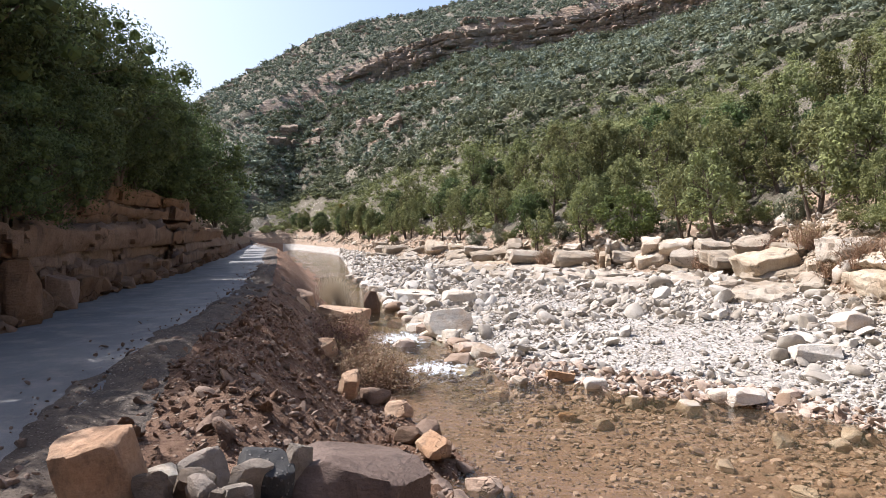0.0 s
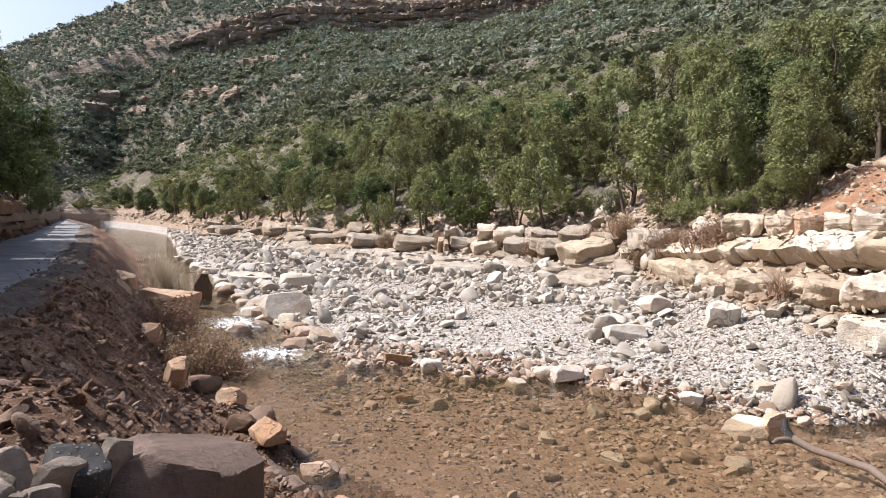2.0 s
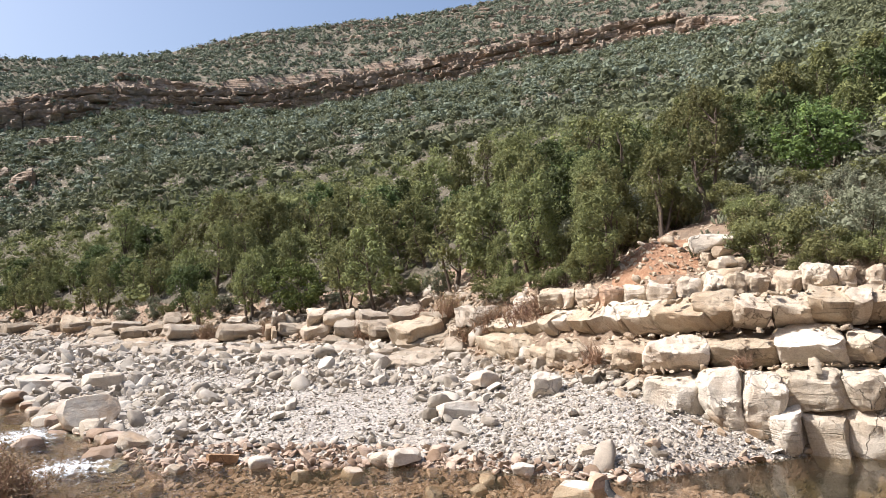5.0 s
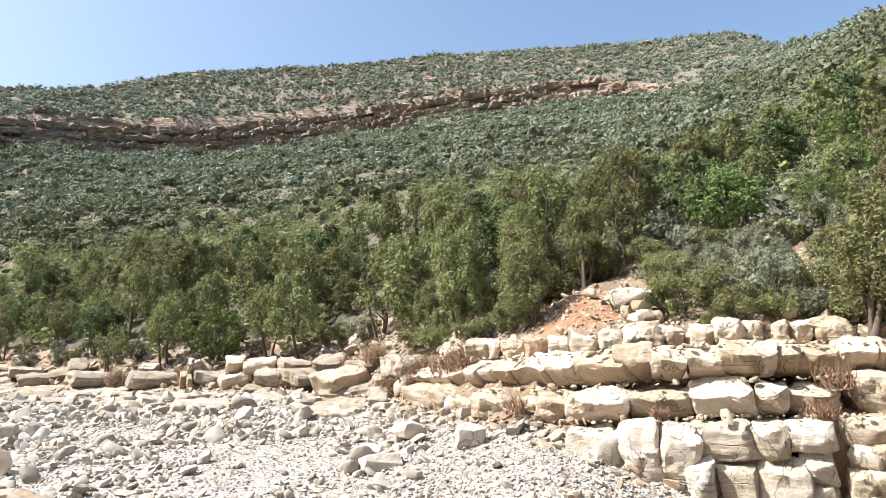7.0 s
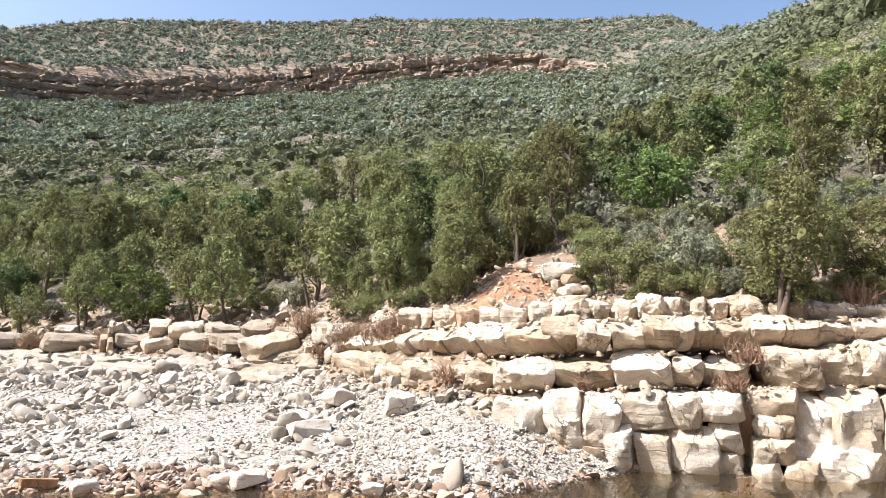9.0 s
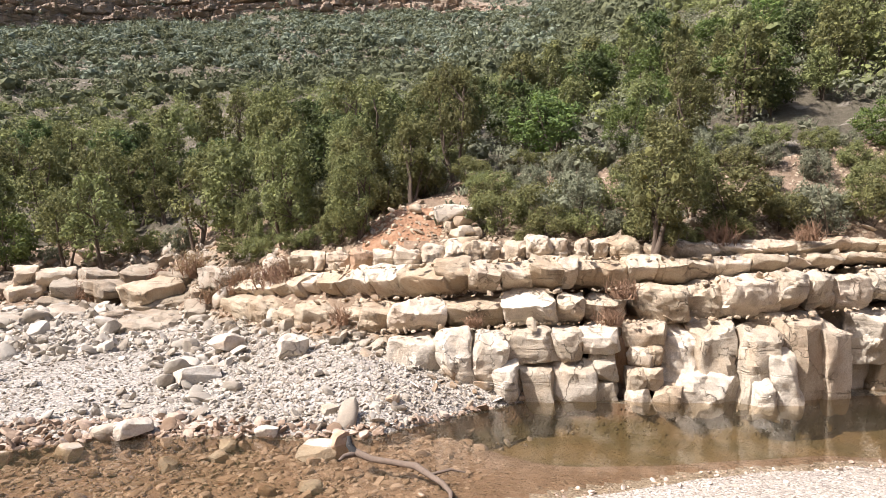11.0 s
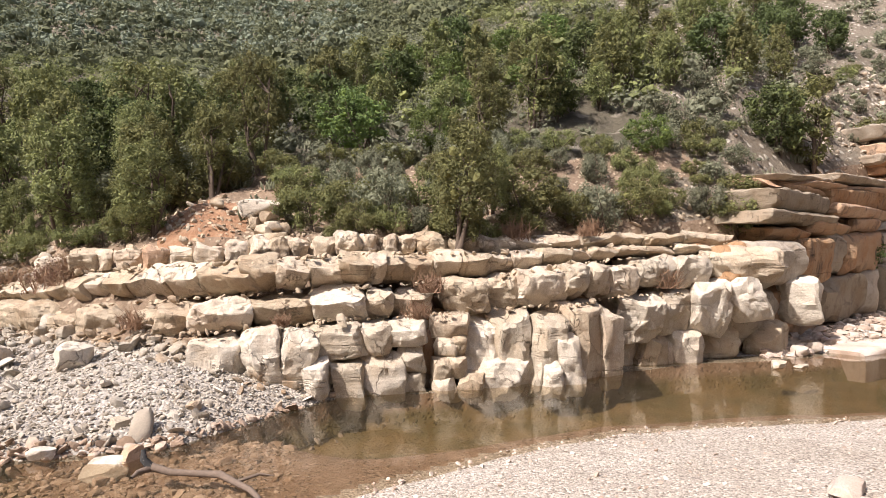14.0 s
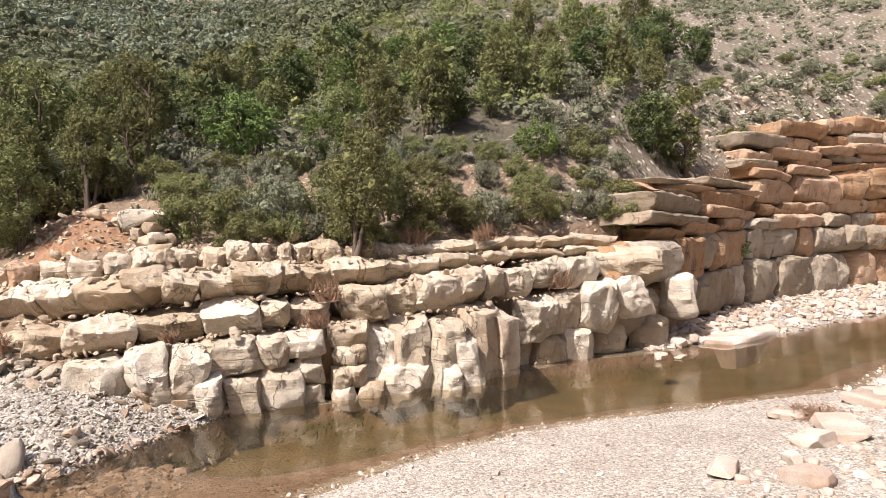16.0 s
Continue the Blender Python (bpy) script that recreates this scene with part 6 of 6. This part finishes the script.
# foreground of the bank
boulder(-2.34, 4.62, (0.54, 0.5, 0.68), M_RUST, 350, "large orange-brown block on the road's shoulder", 25, square=8, tilt=(4, -14), z=2.12, wear=0.02, chips=0.5)
boulder(-2.2, 5.0, (0.42, 0.3, 0.2), M_STONE, 351, "pale flat stone on the road's shoulder", 60)
boulder(-0.74, 5.5, (1.25, 1.1, 0.8), M_DARKSLAB, 352, "big dark brown slab on the bank", 12, square=8, wear=0.04, chips=1.5, tilt=(-10, 8), z=1.5)
for k, (x, y, s, tl) in enumerate([(-1.86, 4.75, 0.36, 30), (-1.72, 4.85, 0.42, -22), (-1.55, 4.85, 0.38, 18), (-1.9, 5.0, 0.3, 10), (-1.7, 4.55, 0.3, -10), (-2.0, 4.4, 0.25, 20), (-1.45, 4.6, 0.28, 8), (-1.95, 4.6, 0.2, 25), (-1.6, 4.4, 0.22, -15), (-1.8, 5.15, 0.24, 5)]):
    boulder(x, y, (s * 0.8, s * 0.5, s), M_GREYSLAB, 360 + k, "broken grey-tan slab in the rubble heap", 35 * k, tilt=(tl, tl * 0.6), square=7, name="rubble_slab", group="rubble heap", n=9)
for k, (x, y, s) in enumerate([(0.65, 10.5, 0.62), (-0.35, 13.0, 0.7), (-0.2, 11.4, 0.75), (-0.65, 11.9, 0.5), (0.15, 9.6, 0.5), (-0.05, 10.3, 0.42), (-1.0, 14.1, 0.6), (-1.6, 15.0, 0.7), (0.9, 9.2, 0.35), (-1.5, 18.4, 0.8)]):
    boulder(x, y, (s, s * 0.8, s * 0.65), M_BANKROCK if k % 2 else M_RUST, 370 + k, "brown angular boulder at the bank's foot", 55 * k, square=3, chips=1.4, wear=0.14, group="bank foot boulders")

# ======================= wood, bushes and small things =======================
def wood_material(name, a, b):
    n = Nodes(name)
    base = n.mix(n.noise(9, 5, 0.7, stretch=(1, 1, 1)), a, b)
    return n.finish(base, 0.85, n.bump(n.noise(30, 4, 0.7), 0.01))


M_DRIFT = wood_material("driftwood", (0.10, 0.075, 0.06), (0.21, 0.16, 0.125))
M_DEAD = wood_material("dead_twigs", (0.20, 0.12, 0.075), (0.32, 0.21, 0.14))
M_STRAW = wood_material("dry_straw", (0.42, 0.35, 0.25), (0.55, 0.48, 0.36))
M_TAR = soil_material("broken_asphalt", (0.035, 0.035, 0.037), (0.05, 0.05, 0.05), (0.075, 0.07, 0.065), 30, 0.02, (0.16, 0.15, 0.14), 0.3)


def driftwood():
    base = new("driftwood_branch")
    base.matrix_world = pose(9.3, 8.6, 0)
    line = [(0.05, 1.55, 0.16), (0.12, 1.1, 0.08), (0.32, 0.55, 0.06), (0.36, 0.1, 0.09), (0.18, -0.45, 0.06), (-0.05, -0.95, 0.08), (-0.25, -1.3, 0.05), (-0.75, -1.7, 0.02)]
    part("trunk", mesh_of("trunk", *tube(line, [0.085, 0.07, 0.065, 0.075, 0.06, 0.055, 0.045, 0.025], 8), [M_DRIFT], smooth=True), base)
    part("stub", mesh_of("stub", *tube([(0.05, 1.5, 0.14), (-0.02, 1.62, 0.3), (0.03, 1.68, 0.46)], [0.09, 0.07, 0.04], 7), [M_TAR], smooth=True), base, "blackened broken stub")
    part("stub", mesh_of("stub", *tube([(0.05, 1.5, 0.12), (-0.28, 1.5, 0.14), (-0.45, 1.45, 0.1)], [0.07, 0.05, 0.03], 7), [M_DRIFT], smooth=True), base)
    part("twig", mesh_of("twig", *tube([(0.18, -0.45, 0.08), (0.5, -0.7, 0.16), (0.62, -0.95, 0.12)], [0.04, 0.03, 0.015], 6), [M_DRIFT], smooth=True), base)
    tagged(base, "crooked grey driftwood branch lying in the shallows", "driftwood")


driftwood()


def twig_bush(x, y, w, h, seed, mat, label, count=220, name="dead_bush", up=0.6, leafy=None, z=None, thick=0.008):
    """A tangle of bare twigs, with some leaves."""
    rng = np.random.default_rng(seed)
    base = new(name)
    base.matrix_world = pose(x, y, float(height(x, y)[0]) - 0.03 if z is None else z)
    pieces, tips = [], []
    for _ in range(count):
        a = rng.uniform(0, 6.283)
        p = np.array([rng.normal() * w * 0.18, rng.normal() * w * 0.18, 0.0])
        d = np.array([math.cos(a) * rng.uniform(0.2, 1), math.sin(a) * rng.uniform(0.2, 1), rng.uniform(0.2, 1.0) * up * 2])
        d *= np.array([w / 2, w / 2, h]) / max(1e-3, np.linalg.norm(d)) * rng.uniform(0.5, 1.1)
        mid = p + d * 0.5 + rng.normal(size=3) * 0.09 * w
        end = p + d + rng.normal(size=3) * 0.07 * w
        end[2], mid[2] = max(end[2], 0.02), max(mid[2], 0.02)
        t = thick * rng.uniform(0.7, 1.8)
        pieces.append(tube([p, mid, end], [t * 1.6, t, t * 0.4], 3))
        tips.append(end)
        for _ in range(2):
            e2 = mid + (end - mid) * rng.uniform(0.2, 0.8) + rng.normal(size=3) * 0.13 * w
            e2[2] = max(e2[2], 0.02)
            pieces.append(tube([mid, e2], [t * 0.7, t * 0.3], 3))
            tips.append(e2)
    part("twig_tangle", mesh_of("twig_tangle", *merge(pieces), [mat]), base)
    if leafy:
        c = np.repeat(np.array(tips), 3, axis=0) + rng.normal(size=(len(tips) * 3, 3)) * 0.06
        part("dry_foliage", mesh_of("dry_foliage", *leaves(c, 0.06, rng), [leafy]), base)
    return tagged(base, label, "bush")


twig_bush(-2.1, 17.4, 2.3, 1.0, 1, M_DEAD, "dead brown bush above the stream", 420, leafy=L_DRY)
twig_bush(-3.2, 19.6, 1.7, 0.9, 2, M_DEAD, "dry reddish bush on the bank", 240, leafy=L_DRY)
twig_bush(-3.3, 21.5, 1.6, 1.2, 3, M_DEAD, "dry twiggy bush on the bank", 180, leafy=L_DRY)
for k, (x, y) in enumerate([(-6.6, 38.0), (-6.0, 37.0), (-7.0, 40.5)]):
    twig_bush(x, y, 1.6, 1.7, 10 + k, M_STRAW, "pale dry reeds at the stream's edge", 150, name="dry_reeds", up=1.2)
twig_bush(17.3, -4.6, 1.2, 0.4, 20, M_DEAD, "flattened dead bush stranded on the beach", 160, up=0.3)
for k, (az, r, s) in enumerate([(22, 40.6, 1.6), (27, 38.4, 1.5), (29.5, 36.5, 1.8), (33, 29.6, 1.7), (36, 27.4, 1.5), (37.5, 26.6, 1.4), (14, 47, 1.5), (18.5, 44.8, 1.6), (9, 50.5, 1.5), (31, 31.0, 1.2)]):
    twig_bush(r * math.sin(radians(az)), r * math.cos(radians(az)), s, s * 0.8, 30 + k, M_DEAD, "dead brown brush caught among stones", 150, leafy=L_DRY, thick=0.012)
for k, (az, r, z, s) in enumerate([(64.6, 20.6, 2.2, 0.9), (65.8, 20.9, 3.0, 1.0), (85.6, 26.6, 2.9, 1.3), (73.2, 24.0, 4.7, 1.2), (79.5, 25.6, 4.9, 1.0), (53.0, 20.0, 2.1, 0.5), (41.5, 22.6, 1.9, 0.9)]):
    twig_bush(r * math.sin(radians(az)), r * math.cos(radians(az)), s, s * 0.8, 50 + k, M_DEAD, "dry grey-brown twigs rooted in a rock crevice", 90, z=z, thick=0.009)


STEM = mesh_of("stem", *tube([(0, 0, 0), (0.02, 0, 0.3), (0.01, 0.01, 0.52), (0.01, 0.01, 0.56)], [0.045, 0.05, 0.045, 0.012], 5), [L_GREY], smooth=True)


def spurge(x, y, seed, scale=1.0):
    """A cushion of upright succulent stems."""
    rng = np.random.default_rng(seed)
    base = new("spurge_cactus")
    base.matrix_world = pose(x, y, float(height(x, y)[0]) - 0.03, 0, 0, seed * 31) @ Matrix.Diagonal((scale, scale, scale, 1))
    for _ in range(15):
        px, py = rng.normal(size=2) * 0.26
        stem = part("stem", STEM, base)
        stem.matrix_basis = pose(px, py, 0, -py * 60, px * 60, rng.uniform(0, 360)) @ Matrix.Diagonal((1.15, 1.15, rng.uniform(0.65, 1.35), 1))
    tagged(base, "cushion of upright grey-green cactus-like spurge stems", "cactus", "spurge cushions")


CACTI = random.Random(8)
for k in range(46):
    az = CACTI.uniform(48, 97)
    r = float(ring(TOP, np.array([az]))[0][0]) + CACTI.choice([2, 4, 6, 9, 12, 16]) + CACTI.uniform(-1, 1)
    spurge(r * math.sin(radians(az)), r * math.cos(radians(az)), k + 1, CACTI.uniform(0.5, 0.95))


def palm(x, y, z, h):
    base = new("palm_tree")
    base.matrix_world = pose(x, y, z)
    top = np.array([-0.6, 0, h])
    part("trunk", mesh_of("trunk", *tube([(0.3, 0, -0.3), (0.05, 0, h * 0.4), (-0.3, 0, h * 0.75), top], [0.3, 0.24, 0.22, 0.26], 8), [M_BARK], smooth=True), base)
    rng = np.random.default_rng(4)
    pieces = []
    for k in range(26):
        a = k * 2.4
        el = rng.uniform(-0.5, 1.1)
        out_ = np.array([math.cos(a) * math.cos(el), math.sin(a) * math.cos(el), math.sin(el)])
        for t in np.linspace(0.15, 1, 12):
            c = top + out_ * 2.6 * t + np.array([0, 0, -1.1 * t * t])
            side_ = np.cross(out_, [0, 0, 1.0])
            side_ /= np.linalg.norm(side_)
            for s_ in (-1, 1):
                tip = c + side_ * s_ * 0.55 * (1.2 - t) + out_ * 0.25 + np.array([0, 0, -0.15])
                w_ = out_ * 0.12
                pieces.append((np.array([c - w_, c + w_, tip]), np.array([[0, 1, 2]])))
    part("crown", mesh_of("crown", *merge(pieces), [L_PALM]), base, "yellowish drooping fronds")
    tagged(base, "lone date palm with yellowish fronds on the far bank", "palm")


L_PALM = leaf_material("palm_fronds", (0.20, 0.19, 0.05), (0.30, 0.25, 0.08))
palm(148 * math.sin(radians(-8.6)), 148 * math.cos(radians(-8.6)), 2.2, 6.8)

boulder(-1.47, 5.1, (0.42, 0.36, 0.44), M_TAR, 400, "black chunk of broken road asphalt", 20, tilt=(20, 10), square=7, name="asphalt_chunk")
boulder(-1.27, 5.1, (0.24, 0.2, 0.5), M_GREYSLAB, 401, "grey upright slab beside the asphalt chunk", 50, tilt=(0, 18), square=7, name="rubble_slab", group="rubble heap")
for k, (x, y, z, sz) in enumerate([(-4.9, 22.0, 1.1, (0.9, 0.6, 0.9)), (-5.4, 24.6, 0.8, (1.0, 0.7, 1.0)), (-3.3, 17.6, 0.7, (0.9, 0.6, 0.5)), (-2.2, 14.6, 0.5, (0.7, 0.5, 0.5)), (-5.9, 27.2, 0.7, (1.2, 0.8, 1.0))]):
    boulder(x, y, sz, M_RUST, 410 + k, "pale brown rock laid bare in the eroded bank", 30 * k, z=z, tilt=(8, -12), square=5, name="bank_rock", group="bank rocks")
for k, (x, y, sz) in enumerate([(-8.9, 13.6, (1.3, 0.9, 1.2)), (-9.3, 15.4, (1.0, 0.9, 0.9)), (-9.7, 17.2, (1.2, 1.0, 0.8)), (-9.9, 18.6, (0.8, 0.7, 0.6)), (-8.3, 12.7, (0.8, 0.7, 1.4)), (-10.4, 21.0, (0.9, 0.8, 0.5))]):
    boulder(x, y, sz, M_CUT_SHADE, 420 + k, "fallen rusty block at the foot of the road cutting", 40 * k, z=2.3, tilt=(6, 12), square=5, name="fallen_block", group="fallen blocks")
# large pale slabs of the flood pile on the beach
for k, (x, y, sz) in enumerate([(15.4, -4.6, (1.7, 0.8, 0.4)), (18.9, -6.4, (1.3, 0.8, 0.3)), (17.0, -7.0, (1.2, 0.9, 0.3)), (20.0, -7.3, (1.4, 0.9, 0.3)), (14.3, -3.8, (0.7, 0.6, 0.35)), (12.2, -1.8, (0.95, 0.5, 0.25)), (12.9, -3.1, (0.4, 0.3, 0.3)), (11.6, -3.0, (0.8, 0.5, 0.3)), (17.2, -4.0, (0.8, 0.35, 0.2))]):
    boulder(x, y, sz, M_PINK, 430 + k, "flat pale slab in the flood pile on the beach", 33 * k, square=6, name="flood_slab", group="flood slabs", tilt=(5, -4))
# sand tongue under the tall cliff
shelf = boulder(35.2, -6.4, (8.0, 2.6, 1.5), M_PINK, 440, "smooth pinkish rock shelf at the water under the cliff", -33, z=-0.5, square=9, chips=0.0, name="rock_shelf", wear=0.04)
shelf.matrix_world = Matrix.Translation((0, 0, 0.30 - max((shelf.matrix_world @ v.co).z for v in shelf.data.vertices))) @ shelf.matrix_world
boulder(27.0, -1.9, (0.9, 0.5, 0.4), M_LEDGE, 441, "small block lying in the pool's edge", -10, z=-0.05, name="river_boulder")
boulder(27.6, -2.7, (1.0, 0.4, 0.12), M_WHITE, 442, "thin pale slab awash in the pool", -20, z=-0.04, name="river_boulder")
